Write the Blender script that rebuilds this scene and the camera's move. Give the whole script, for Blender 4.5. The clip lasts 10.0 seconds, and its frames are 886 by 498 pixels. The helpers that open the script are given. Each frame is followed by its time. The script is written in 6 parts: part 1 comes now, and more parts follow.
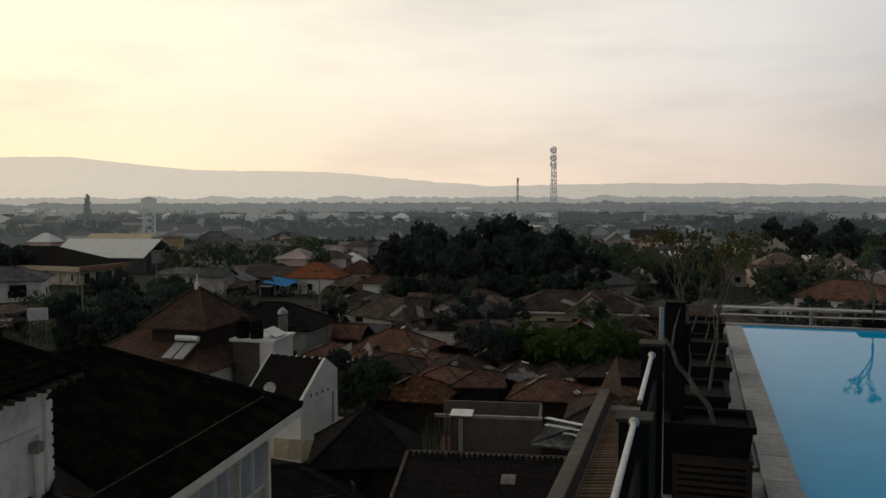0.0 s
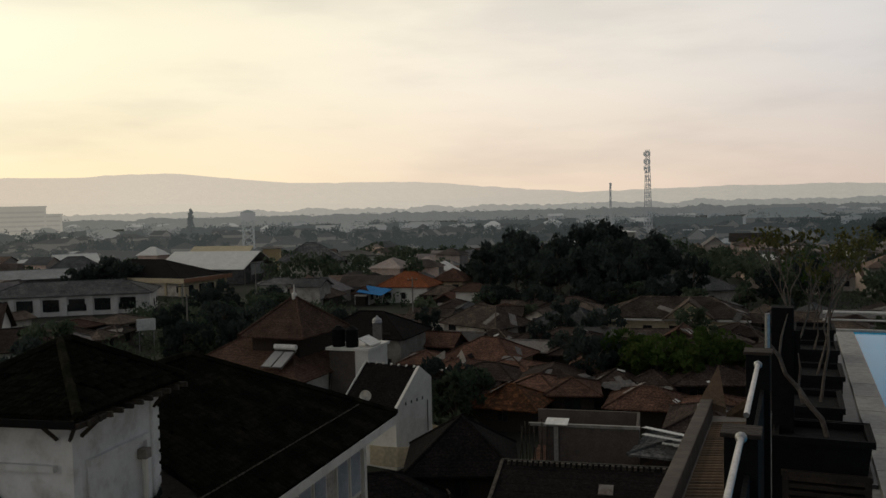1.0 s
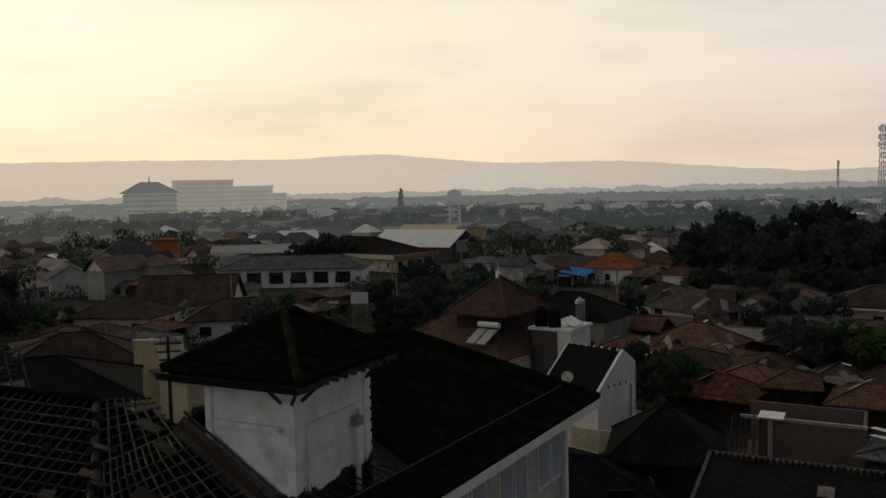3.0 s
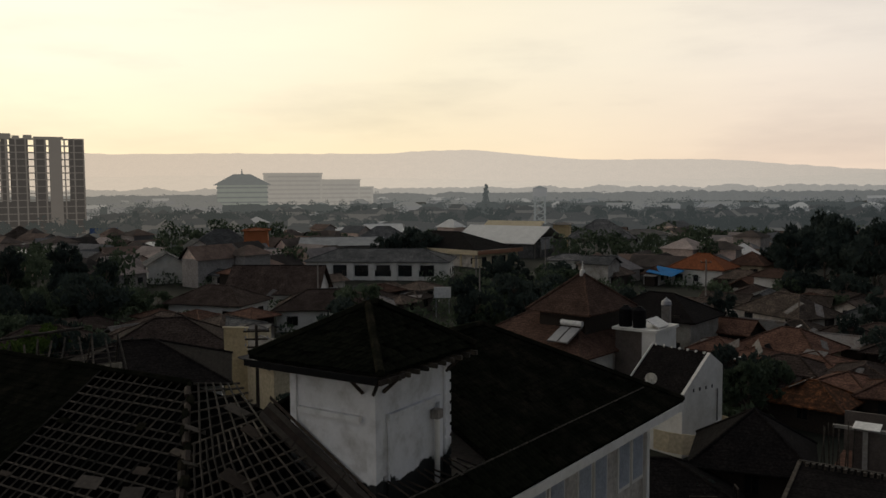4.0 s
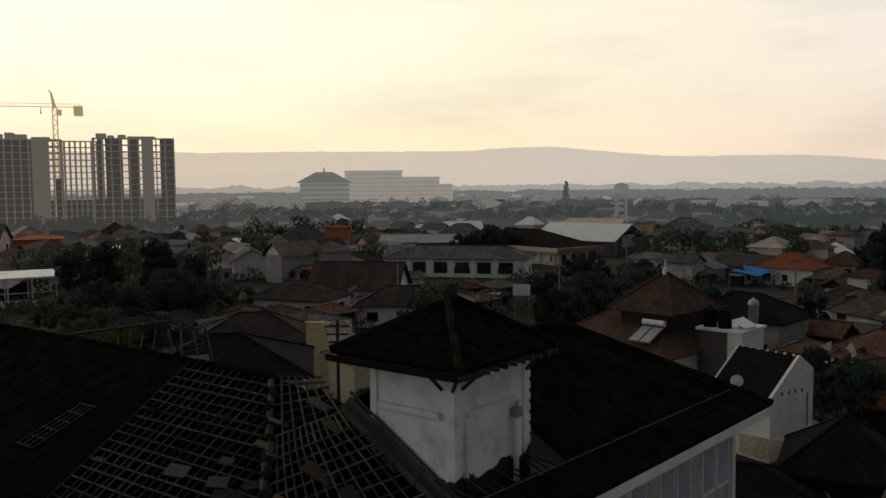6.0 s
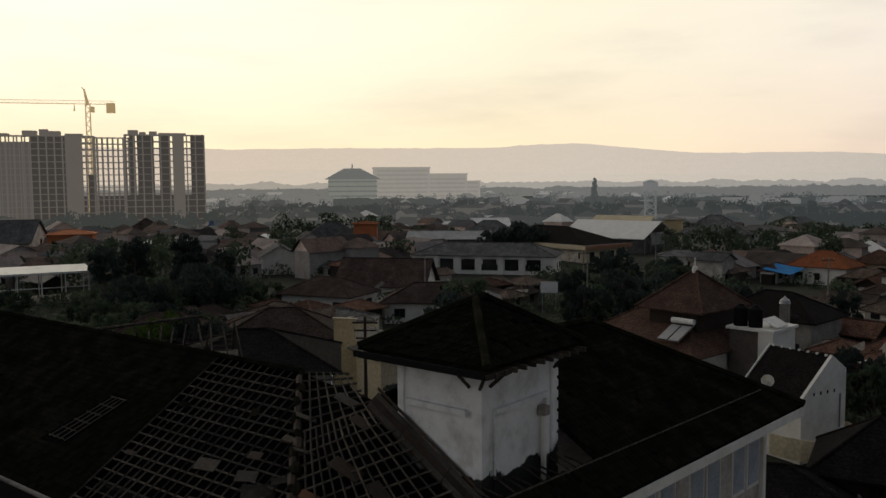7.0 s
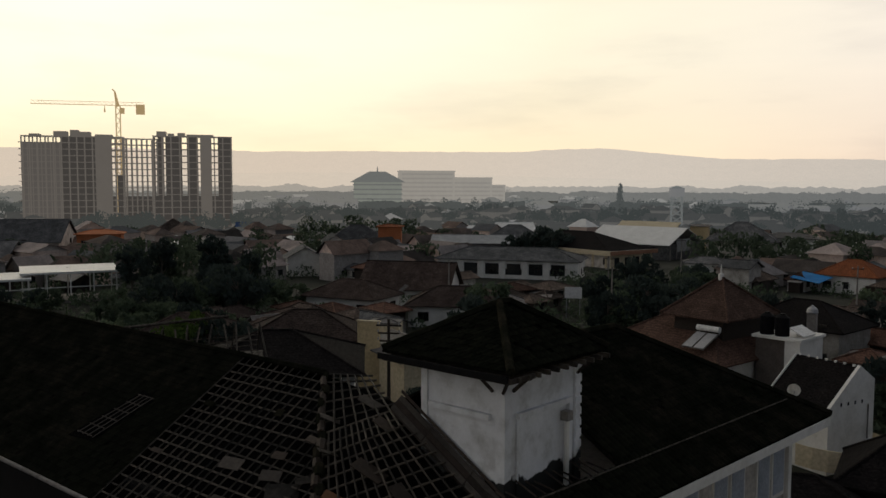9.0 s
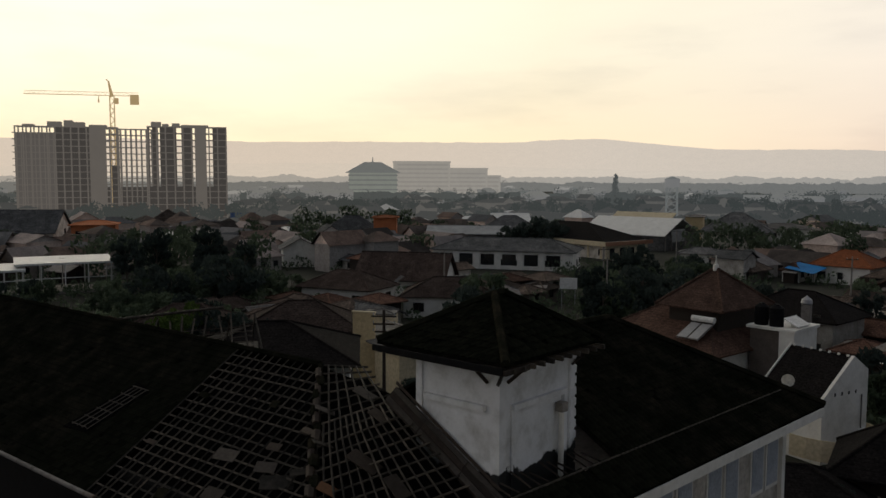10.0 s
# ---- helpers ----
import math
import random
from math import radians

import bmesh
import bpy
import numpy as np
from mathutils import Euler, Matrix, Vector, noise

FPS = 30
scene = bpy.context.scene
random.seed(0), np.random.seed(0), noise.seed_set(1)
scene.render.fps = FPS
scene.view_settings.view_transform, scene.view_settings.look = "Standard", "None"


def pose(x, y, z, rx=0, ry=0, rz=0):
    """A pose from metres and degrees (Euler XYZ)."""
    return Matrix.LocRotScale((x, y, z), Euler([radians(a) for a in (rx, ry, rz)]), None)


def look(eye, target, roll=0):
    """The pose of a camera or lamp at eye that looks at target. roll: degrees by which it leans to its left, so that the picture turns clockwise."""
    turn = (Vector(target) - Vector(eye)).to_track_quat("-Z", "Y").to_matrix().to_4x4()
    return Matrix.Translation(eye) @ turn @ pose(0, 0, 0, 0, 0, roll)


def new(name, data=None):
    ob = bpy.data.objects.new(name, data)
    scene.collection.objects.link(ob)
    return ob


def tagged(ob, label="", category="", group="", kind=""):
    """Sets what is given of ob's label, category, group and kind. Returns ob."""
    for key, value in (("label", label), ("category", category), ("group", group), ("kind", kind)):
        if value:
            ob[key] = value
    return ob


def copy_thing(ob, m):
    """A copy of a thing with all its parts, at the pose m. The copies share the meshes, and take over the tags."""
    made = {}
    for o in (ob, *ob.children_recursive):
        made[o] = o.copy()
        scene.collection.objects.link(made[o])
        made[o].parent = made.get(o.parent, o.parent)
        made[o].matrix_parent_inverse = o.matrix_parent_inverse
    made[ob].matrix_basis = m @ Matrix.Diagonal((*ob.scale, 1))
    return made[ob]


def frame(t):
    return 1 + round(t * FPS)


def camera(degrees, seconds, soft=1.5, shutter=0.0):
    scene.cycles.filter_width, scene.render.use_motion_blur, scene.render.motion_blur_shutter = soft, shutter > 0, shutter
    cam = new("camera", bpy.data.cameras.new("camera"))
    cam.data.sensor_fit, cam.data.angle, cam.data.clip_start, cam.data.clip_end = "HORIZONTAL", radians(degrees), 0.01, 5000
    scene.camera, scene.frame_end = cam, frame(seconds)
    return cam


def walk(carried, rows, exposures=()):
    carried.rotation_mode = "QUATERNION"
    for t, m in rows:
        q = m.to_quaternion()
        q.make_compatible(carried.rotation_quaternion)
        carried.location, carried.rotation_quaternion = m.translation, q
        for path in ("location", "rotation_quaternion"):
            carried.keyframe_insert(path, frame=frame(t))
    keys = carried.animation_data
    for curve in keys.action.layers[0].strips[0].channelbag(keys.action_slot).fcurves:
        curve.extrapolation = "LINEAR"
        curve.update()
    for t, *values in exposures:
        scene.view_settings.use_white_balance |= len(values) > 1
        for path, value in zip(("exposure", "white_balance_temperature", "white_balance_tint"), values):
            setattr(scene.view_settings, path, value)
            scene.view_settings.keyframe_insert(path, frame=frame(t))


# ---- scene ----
cam = camera(55.68, 10.0, soft=1.5)
EYE = 20.0
ROWS = [
    (0, 0.000, -0.000, 0.000, -0.00, -3.56, 0.09),
    (0.5, 0.004, 0.044, 0.002, 2.90, -3.08, 1.00),
    (1, 0.012, 0.102, -0.013, 6.21, -2.94, 1.36),
    (1.5, 0.010, 0.126, -0.017, 8.36, -2.91, 1.28),
    (2, 0.025, 0.158, -0.019, 11.91, -3.85, 1.11),
    (2.5, -0.026, 0.182, 0.006, 16.10, -3.70, 1.65),
    (3, -0.044, 0.188, 0.018, 20.07, -4.01, 1.31),
    (4.5, 0.024, 0.104, 0.024, 27.72, -4.09, 0.31),
    (5, -0.009, 0.111, 0.012, 28.98, -4.04, 0.42),
    (5.5, -0.040, 0.160, 0.004, 30.04, -4.21, 0.46),
    (7, -0.092, 0.220, 0.014, 33.16, -4.57, 0.42),
    (7.5, -0.099, 0.218, 0.016, 33.30, -4.72, -0.02),
    (8, -0.096, 0.198, 0.023, 34.21, -4.04, -0.27),
    (8.5, -0.097, 0.189, 0.023, 34.85, -4.30, -0.17),
    (9, -0.062, 0.124, 0.027, 34.85, -4.31, -0.16),
    (9.5, -0.059, 0.149, 0.018, 34.89, -4.48, 0.07),
    (10, -0.071, 0.169, 0.045, 34.54, -4.95, -0.16),
]
walk(cam, [(t, pose(x, y, EYE + z, 90 + pitch, roll, yaw)) for t, x, y, z, yaw, pitch, roll in ROWS],
     exposures=[(0, 0.1, 6600, 6.5), (0.5, 0.08, 6590, 6.9), (1, -0.03, 6580, 7.3), (1.5, -0.11, 6570, 8), (2, -0.13, 6560, 8.1), (2.5, -0.13, 6550, 8.5), (3, -0.11, 6540, 8.9), (4.5, -0.06, 6510, 10), (5.5, -0.04, 6490, 10), (7.5, -0.02, 6450, 10), (10, 0, 6400, 10)])

# ---- world and sun ----
SUN_AZ, SUN_EL = radians(-58), radians(16)      # azimuth from +y towards +x
SUN_DIR = Vector((math.sin(SUN_AZ) * math.cos(SUN_EL), math.cos(SUN_AZ) * math.cos(SUN_EL), math.sin(SUN_EL)))


def ramp(nt, stops, fac):
    n = nt.nodes.new("ShaderNodeValToRGB")
    els = n.color_ramp.elements
    while len(els) < len(stops):
        els.new(0.5)
    for e, (p, c) in zip(els, stops):
        e.position, e.color = p, (*c, 1)
    nt.links.new(fac, n.inputs[0])
    return n.outputs[0]


def math_node(nt, op, a, b=0.0):
    n = nt.nodes.new("ShaderNodeMath")
    n.operation = op
    for i, v in enumerate((a, b)):
        if isinstance(v, (int, float)):
            n.inputs[i].default_value = v
        else:
            nt.links.new(v, n.inputs[i])
    return n.outputs[0]


def mix_col(nt, fac, a, b, blend="MIX"):
    n = nt.nodes.new("ShaderNodeMix")
    n.data_type, n.blend_type = "RGBA", blend
    for i, v in ((0, fac), (6, a), (7, b)):
        if isinstance(v, (int, float)):
            n.inputs[i].default_value = v
        elif isinstance(v, tuple):
            n.inputs[i].default_value = (*v, 1)
        else:
            nt.links.new(v, n.inputs[i])
    return n.outputs[2]


world = bpy.data.worlds.new("dawn_sky")
scene.world = world
world.use_nodes = True
wt = world.node_tree
wt.nodes.clear()
coord = wt.nodes.new("ShaderNodeTexCoord")
sep = wt.nodes.new("ShaderNodeSeparateXYZ")
wt.links.new(coord.outputs["Generated"], sep.inputs[0])
dot = wt.nodes.new("ShaderNodeVectorMath")
dot.operation = "DOT_PRODUCT"
wt.links.new(coord.outputs["Generated"], dot.inputs[0])
dot.inputs[1].default_value = SUN_DIR
toward = math_node(wt, "MULTIPLY_ADD", dot.outputs["Value"], 0.5)
toward.node.inputs[2].default_value = 0.5
# thin high overcast: warm and bright round the hidden sun, cool and dim away from it
glow = ramp(wt, [(0.0, (0.125, 0.14, 0.165)), (0.40, (0.295, 0.305, 0.325)), (0.62, (0.73, 0.70, 0.70)), (0.80, (0.96, 0.875, 0.765)), (0.93, (1.03, 0.945, 0.73)), (1.0, (1.12, 1.05, 0.86))], toward)
low = ramp(wt, [(0.0, (0.13, 0.145, 0.18)), (0.40, (0.29, 0.29, 0.30)), (0.62, (0.74, 0.60, 0.52)), (0.80, (0.93, 0.74, 0.58)), (0.93, (1.02, 0.84, 0.56)), (1.0, (1.06, 0.91, 0.60))], toward)
height = ramp(wt, [(0.0, (0, 0, 0)), (0.03, (0.1, 0.1, 0.1)), (0.14, (0.85, 0.85, 0.85)), (0.22, (1, 1, 1))], sep.outputs[2])
sky_col = mix_col(wt, height, low, glow)
zenith = ramp(wt, [(0.20, (1, 1, 1)), (0.45, (0.52, 0.535, 0.555)), (1.0, (0.36, 0.385, 0.42))], sep.outputs[2])
sky_col = mix_col(wt, 1.0, sky_col, zenith, "MULTIPLY")
stretch = wt.nodes.new("ShaderNodeMapping")
stretch.inputs["Scale"].default_value = (1.0, 1.0, 5.0)
wt.links.new(coord.outputs["Generated"], stretch.inputs[0])
cloud = wt.nodes.new("ShaderNodeTexNoise")
cloud.inputs["Scale"].default_value, cloud.inputs["Detail"].default_value, cloud.inputs["Roughness"].default_value = 2.6, 6, 0.55
wt.links.new(stretch.outputs[0], cloud.inputs[0])
puffs = ramp(wt, [(0.34, (0.87, 0.87, 0.885)), (0.50, (0.99, 0.985, 0.98)), (0.68, (1.035, 1.025, 1.01))], cloud.outputs[0])
sky_col = mix_col(wt, 1.0, sky_col, puffs, "MULTIPLY")
nishita = wt.nodes.new("ShaderNodeTexSky")
nishita.sky_type, nishita.sun_disc, nishita.sun_elevation, nishita.sun_rotation = "NISHITA", False, SUN_EL, SUN_AZ
bg1, bg2, add, out = (wt.nodes.new("ShaderNode" + k) for k in ("Background", "Background", "AddShader", "OutputWorld"))
wt.links.new(sky_col, bg1.inputs[0])
bg1.inputs[1].default_value = 1.0
wt.links.new(nishita.outputs[0], bg2.inputs[0])
bg2.inputs[1].default_value = 0.003
wt.links.new(bg1.outputs[0], add.inputs[0])
wt.links.new(bg2.outputs[0], add.inputs[1])
wt.links.new(add.outputs[0], out.inputs[0])

sun = new("sun", bpy.data.lights.new("sun", "SUN"))
sun.data.energy, sun.data.angle, sun.data.color = 0.25, radians(25), (1.0, 0.86, 0.66)
sun.matrix_world = look(SUN_DIR * 50, (0, 0, 0))


# ---- materials ----
def material(name, colours, scale=3.0, rough=0.85, bump=0.0, bump_scale=40.0, metal=0.0, vary=0.0, courses=None, spec=0.3, leaf=False, detail=5, island=None, fine_mix=0.55):
    """A noise-mottled surface; vary: spread of lightness from object to object; courses: (axis, period) of tile rows in metres."""
    m = bpy.data.materials.new(name)
    m.use_nodes = True
    nt = m.node_tree
    bsdf = nt.nodes["Principled BSDF"]
    tc = nt.nodes.new("ShaderNodeTexCoord")
    no = nt.nodes.new("ShaderNodeTexNoise")
    no.inputs["Scale"].default_value, no.inputs["Detail"].default_value, no.inputs["Roughness"].default_value = scale, detail, 0.65
    nt.links.new(tc.outputs["Object"], no.inputs[0])
    k = len(colours)
    stops = [(0.3 + 0.4 * i / max(1, k - 1), c) for i, c in enumerate(colours)]
    col = ramp(nt, stops, no.outputs[0]) if k > 1 else None
    if col is None:
        rgb = nt.nodes.new("ShaderNodeRGB")
        rgb.outputs[0].default_value = (*colours[0], 1)
        col = rgb.outputs[0]
    fine = nt.nodes.new("ShaderNodeTexNoise")
    fine.inputs["Scale"].default_value, fine.inputs["Detail"].default_value = scale * 9, 4
    nt.links.new(tc.outputs["Object"], fine.inputs[0])
    col = mix_col(nt, 0.85 if courses else fine_mix, col, ramp(nt, [(0.28, (0.3, 0.3, 0.3)), (0.5, (0.95, 0.95, 0.95)), (0.72, (1.9, 1.85, 1.8))] if courses else [(0.25, (0.55, 0.55, 0.55)), (0.75, (1.35, 1.35, 1.35))], fine.outputs[0]), "MULTIPLY")
    if vary:
        info = nt.nodes.new("ShaderNodeObjectInfo")
        lo, hi = 1 - vary, 1 + vary
        spread = ramp(nt, [(0.0, (lo, lo, lo)), (0.5, (1, 0.97, 0.95)), (1.0, (hi, hi * 0.94, hi * 0.9))], info.outputs["Random"])
        col = mix_col(nt, 1.0, col, spread, "MULTIPLY")
    if island:
        geo = nt.nodes.new("ShaderNodeNewGeometry")
        col = mix_col(nt, 1.0, col, ramp(nt, island, geo.outputs["Random Per Island"]), "MULTIPLY")
    heightmap = None
    if courses:
        axis, period = courses
        s2 = nt.nodes.new("ShaderNodeSeparateXYZ")
        nt.links.new(tc.outputs["Object"], s2.inputs[0])
        saw = math_node(nt, "FRACT", math_node(nt, "DIVIDE", s2.outputs[axis], period))
        shade = ramp(nt, [(0.0, (0.45, 0.45, 0.45)), (0.18, (1, 1, 1)), (1.0, (1.1, 1.1, 1.1))], saw)
        col = mix_col(nt, 0.8, col, shade, "MULTIPLY")
        heightmap = math_node(nt, "MULTIPLY", saw, -1.0)
    nt.links.new(col, bsdf.inputs["Base Color"])
    bsdf.inputs["Roughness"].default_value, bsdf.inputs["Metallic"].default_value = rough, metal
    bsdf.inputs["Specular IOR Level"].default_value = spec
    if bump:
        bn = nt.nodes.new("ShaderNodeTexNoise")
        bn.inputs["Scale"].default_value, bn.inputs["Detail"].default_value = bump_scale, 4
        nt.links.new(tc.outputs["Object"], bn.inputs[0])
        h = bn.outputs[0] if heightmap is None else math_node(nt, "ADD", bn.outputs[0], heightmap)
        b = nt.nodes.new("ShaderNodeBump")
        b.inputs["Strength"].default_value, b.inputs["Distance"].default_value = bump, 0.03
        nt.links.new(h, b.inputs["Height"])
        nt.links.new(b.outputs[0], bsdf.inputs["Normal"])
    if leaf:
        tr = nt.nodes.new("ShaderNodeBsdfTranslucent")
        nt.links.new(col, tr.inputs[0])
        mx = nt.nodes.new("ShaderNodeMixShader")
        mx.inputs[0].default_value = 0.3
        nt.links.new(bsdf.outputs[0], mx.inputs[1])
        nt.links.new(tr.outputs[0], mx.inputs[2])
        nt.links.new(mx.outputs[0], nt.nodes["Material Output"].inputs[0])
    return m


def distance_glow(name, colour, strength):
    """A far surface with haze painted in as emission, brighter and warmer on the sun's side."""
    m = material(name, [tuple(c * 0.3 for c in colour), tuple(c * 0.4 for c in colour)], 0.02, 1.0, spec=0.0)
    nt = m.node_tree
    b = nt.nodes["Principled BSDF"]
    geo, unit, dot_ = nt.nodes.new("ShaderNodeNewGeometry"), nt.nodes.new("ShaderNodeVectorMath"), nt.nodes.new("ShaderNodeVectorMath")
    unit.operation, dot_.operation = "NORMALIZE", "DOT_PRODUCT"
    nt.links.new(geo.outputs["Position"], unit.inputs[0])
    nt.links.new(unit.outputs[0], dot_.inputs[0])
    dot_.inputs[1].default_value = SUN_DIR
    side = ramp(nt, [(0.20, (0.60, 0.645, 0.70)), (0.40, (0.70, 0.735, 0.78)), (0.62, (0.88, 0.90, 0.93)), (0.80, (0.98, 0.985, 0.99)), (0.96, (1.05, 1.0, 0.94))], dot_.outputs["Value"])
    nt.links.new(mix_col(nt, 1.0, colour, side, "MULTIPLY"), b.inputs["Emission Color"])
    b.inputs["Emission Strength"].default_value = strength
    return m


M = {}
M["ground"] = material("ground", [(0.00595, 0.0084, 0.00441), (0.01309, 0.0154, 0.00819), (0.0238, 0.0238, 0.01638)], 0.06, 0.95, 0.4, 3.0)
M["old_tile"] = material("old_tile", [(0.0035, 0.0045, 0.003), (0.007, 0.0075, 0.006), (0.015, 0.013, 0.011)], 1.3, 0.95, 0.6, 30, vary=0.25, courses=(2, 0.17), spec=0.0)
M["old_tile_piece"] = material("old_tile_piece", [(0.005, 0.0065, 0.0042), (0.011, 0.0122, 0.0088), (0.027, 0.024, 0.018)], 1.3, 0.95, 0.5, 30, vary=0.35, spec=0.0)
M["brown_tile"] = material("brown_tile", [(0.0475, 0.0309, 0.02448), (0.0703, 0.04429, 0.03468), (0.095, 0.0618, 0.04896)], 0.9, 0.95, 0.6, 12, vary=0.15, courses=(2, 0.17), spec=0.06)
M["roof_tile"] = material("roof_tile", [(0.039, 0.0325, 0.0286), (0.0754, 0.0611, 0.052), (0.1274, 0.104, 0.0884)], 0.5, 0.95, 0.6, 12, vary=0.55, courses=(2, 0.17), spec=0.06)
M["red_tile"] = material("red_tile", [(0.0529, 0.0322, 0.0253), (0.0897, 0.05175, 0.0391), (0.1323, 0.0782, 0.0598)], 0.7, 0.95, 0.6, 12, vary=0.45, courses=(2, 0.17), spec=0.06)
M["orange_tile"] = material("orange_tile", [(0.17, 0.06, 0.028), (0.25, 0.088, 0.04)], 0.7, 0.9, 0.6, 12, courses=(2, 0.17), spec=0.06)
M["orange_scrap"] = material("orange_scrap", [(0.10, 0.05, 0.025), (0.16, 0.08, 0.04)], 3.0, 0.9, 0.4, 12)
M["patched_tile"] = material("patched_tile", [(0.035, 0.02, 0.014), (0.07, 0.035, 0.02), (0.24, 0.095, 0.04)], 2.2, 0.9, 0.6, 12, courses=(2, 0.17), spec=0.06, detail=8)
M["grey_roof"] = material("grey_roof", [(0.0552, 0.0588, 0.0612), (0.0936, 0.0984, 0.102), (0.144, 0.1476, 0.15)], 0.5, 0.95, 0.4, 12, vary=0.45, courses=(2, 0.17), spec=0.06)
M["black_roof"] = material("black_roof", [(0.0084, 0.0078, 0.0078), (0.0168, 0.0144, 0.0138)], 0.7, 0.95, 0.5, 14, courses=(2, 0.17), spec=0.04)
M["white_metal"] = material("white_metal", [(0.62, 0.61, 0.58), (0.74, 0.73, 0.70)], 0.5, 0.5, 0.2, 6)
M["blue_sheet"] = material("blue_sheet", [(0.012, 0.15, 0.40), (0.02, 0.21, 0.50)], 0.8, 0.6, 0.3, 5, spec=0.1)
M["blue_roof"] = material("blue_roof", [(0.03, 0.06, 0.14), (0.05, 0.09, 0.19)], 0.5, 0.8, 0.2, 8, spec=0.1)
M["zinc"] = material("zinc", [(0.07225, 0.068, 0.06545), (0.1785, 0.1742, 0.17), (0.0935, 0.068, 0.0527)], 0.8, 0.7, 0.3, 5, vary=0.5, spec=0.15)
M["plaster"] = material("plaster", [(0.27, 0.255, 0.225), (0.46, 0.44, 0.40), (0.60, 0.585, 0.55)], 0.7, 0.9, 0.3, 25, vary=0.5)
M["white_wall"] = material("white_wall", [(0.55, 0.53, 0.48), (0.70, 0.68, 0.63), (0.78, 0.76, 0.72)], 0.5, 0.9, 0.15, 30, fine_mix=0.15)
M["stained_wall"] = material("stained_wall", [(0.42, 0.42, 0.41), (0.66, 0.67, 0.68), (0.74, 0.75, 0.77)], 0.9, 0.9, 0.15, 30, fine_mix=0.12)
mt = M["stained_wall"].node_tree
mc, mn = mt.nodes.new("ShaderNodeTexCoord"), mt.nodes.new("ShaderNodeTexNoise")
mn.inputs["Scale"].default_value, mn.inputs["Detail"].default_value = 1.3, 6
ms = mt.nodes.new("ShaderNodeSeparateXYZ")
mt.links.new(mc.outputs["Object"], mn.inputs[0])
mt.links.new(mc.outputs["Object"], ms.inputs[0])
mould = ramp(mt, [(0.0, (0.03, 0.032, 0.03)), (0.45, (0.03, 0.032, 0.03)), (0.5, (1, 1, 1))], math_node(mt, "SUBTRACT", math_node(mt, "SUBTRACT", ms.outputs[2], 11.82), math_node(mt, "MULTIPLY", mn.outputs[0], 1.0)))
mb = mt.nodes["Principled BSDF"].inputs["Base Color"]
mt.links.new(mix_col(mt, 1.0, mb.links[0].from_socket, mould, "MULTIPLY"), mb)
M["cream_wall"] = material("cream_wall", [(0.50, 0.42, 0.28), (0.62, 0.53, 0.37)], 0.4, 0.9, 0.25, 25)
M["yellow_wall"] = material("yellow_wall", [(0.46, 0.36, 0.20), (0.56, 0.44, 0.26)], 0.4, 0.9, 0.25, 25)
M["orange_band"] = material("orange_band", [(0.30, 0.15, 0.09), (0.36, 0.19, 0.115)], 0.4, 0.9, 0.25, 25)
M["orange_wall"] = material("orange_wall", [(0.40, 0.13, 0.05), (0.48, 0.17, 0.07)], 0.4, 0.9, 0.25, 25)
M["concrete"] = material("concrete", [(0.13, 0.12, 0.11), (0.22, 0.21, 0.195), (0.28, 0.27, 0.25)], 1.2, 0.9, 0.4, 30, vary=0.15)
M["coping"] = material("coping", [(0.26, 0.255, 0.245), (0.36, 0.355, 0.34)], 3.0, 0.7, 0.2, 40)
M["dark_wood"] = material("dark_wood", [(0.02, 0.015, 0.012), (0.045, 0.034, 0.026)], 6, 0.8, 0.4, 40, vary=0.3)
M["batten"] = material("batten", [(0.0199, 0.0179, 0.0146), (0.0438, 0.0385, 0.0318), (0.0895, 0.0776, 0.0636)], 3, 0.9, 0.4, 40, vary=0.6)
M["satin"] = material("satin", [(0.5, 0.5, 0.49), (0.6, 0.6, 0.59)], 3, 0.45)
M["glass"] = material("glass", [(0.012, 0.014, 0.016), (0.02, 0.024, 0.028)], 0.5, 0.15, spec=0.5, vary=0.4)
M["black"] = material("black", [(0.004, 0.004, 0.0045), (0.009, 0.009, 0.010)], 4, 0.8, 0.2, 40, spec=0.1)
M["chrome"] = material("chrome", [(0.34, 0.34, 0.34), (0.48, 0.48, 0.48)], 9, 0.38, metal=1.0)
M["frosted"] = material("frosted", [(0.30, 0.33, 0.38), (0.42, 0.45, 0.50)], 1.5, 0.35)
M["dull_tile"] = material("dull_tile", [(0.026, 0.02015, 0.0182), (0.0442, 0.0338, 0.0299), (0.0676, 0.0533, 0.0468)], 0.6, 0.95, 0.6, 12, vary=0.4, courses=(2, 0.17), spec=0.06)
M["tarp"] = material("tarp", [(0.085, 0.070, 0.060), (0.13, 0.108, 0.093)], 1.2, 0.9, 0.4, 8)
M["tarp_dark"] = material("tarp_dark", [(0.045, 0.038, 0.032), (0.085, 0.073, 0.062)], 1.2, 0.9, 0.4, 8)
M["steel"] = material("steel", [(0.28, 0.28, 0.29), (0.36, 0.36, 0.37)], 3, 0.5, metal=0.4)
M["bark"] = material("bark", [(0.06, 0.045, 0.035), (0.11, 0.09, 0.075), (0.16, 0.14, 0.12)], 8, 0.9, 0.6, 40)
# leaf and leaf_dark are lightened and cooled, haze put into their colour
M["leaf"] = material("leaf", [(0.0432, 0.0621, 0.04185), (0.0783, 0.108, 0.0702), (0.1215, 0.1553, 0.1013)], 0.35, 0.9, vary=0.4, leaf=True, spec=0.08)
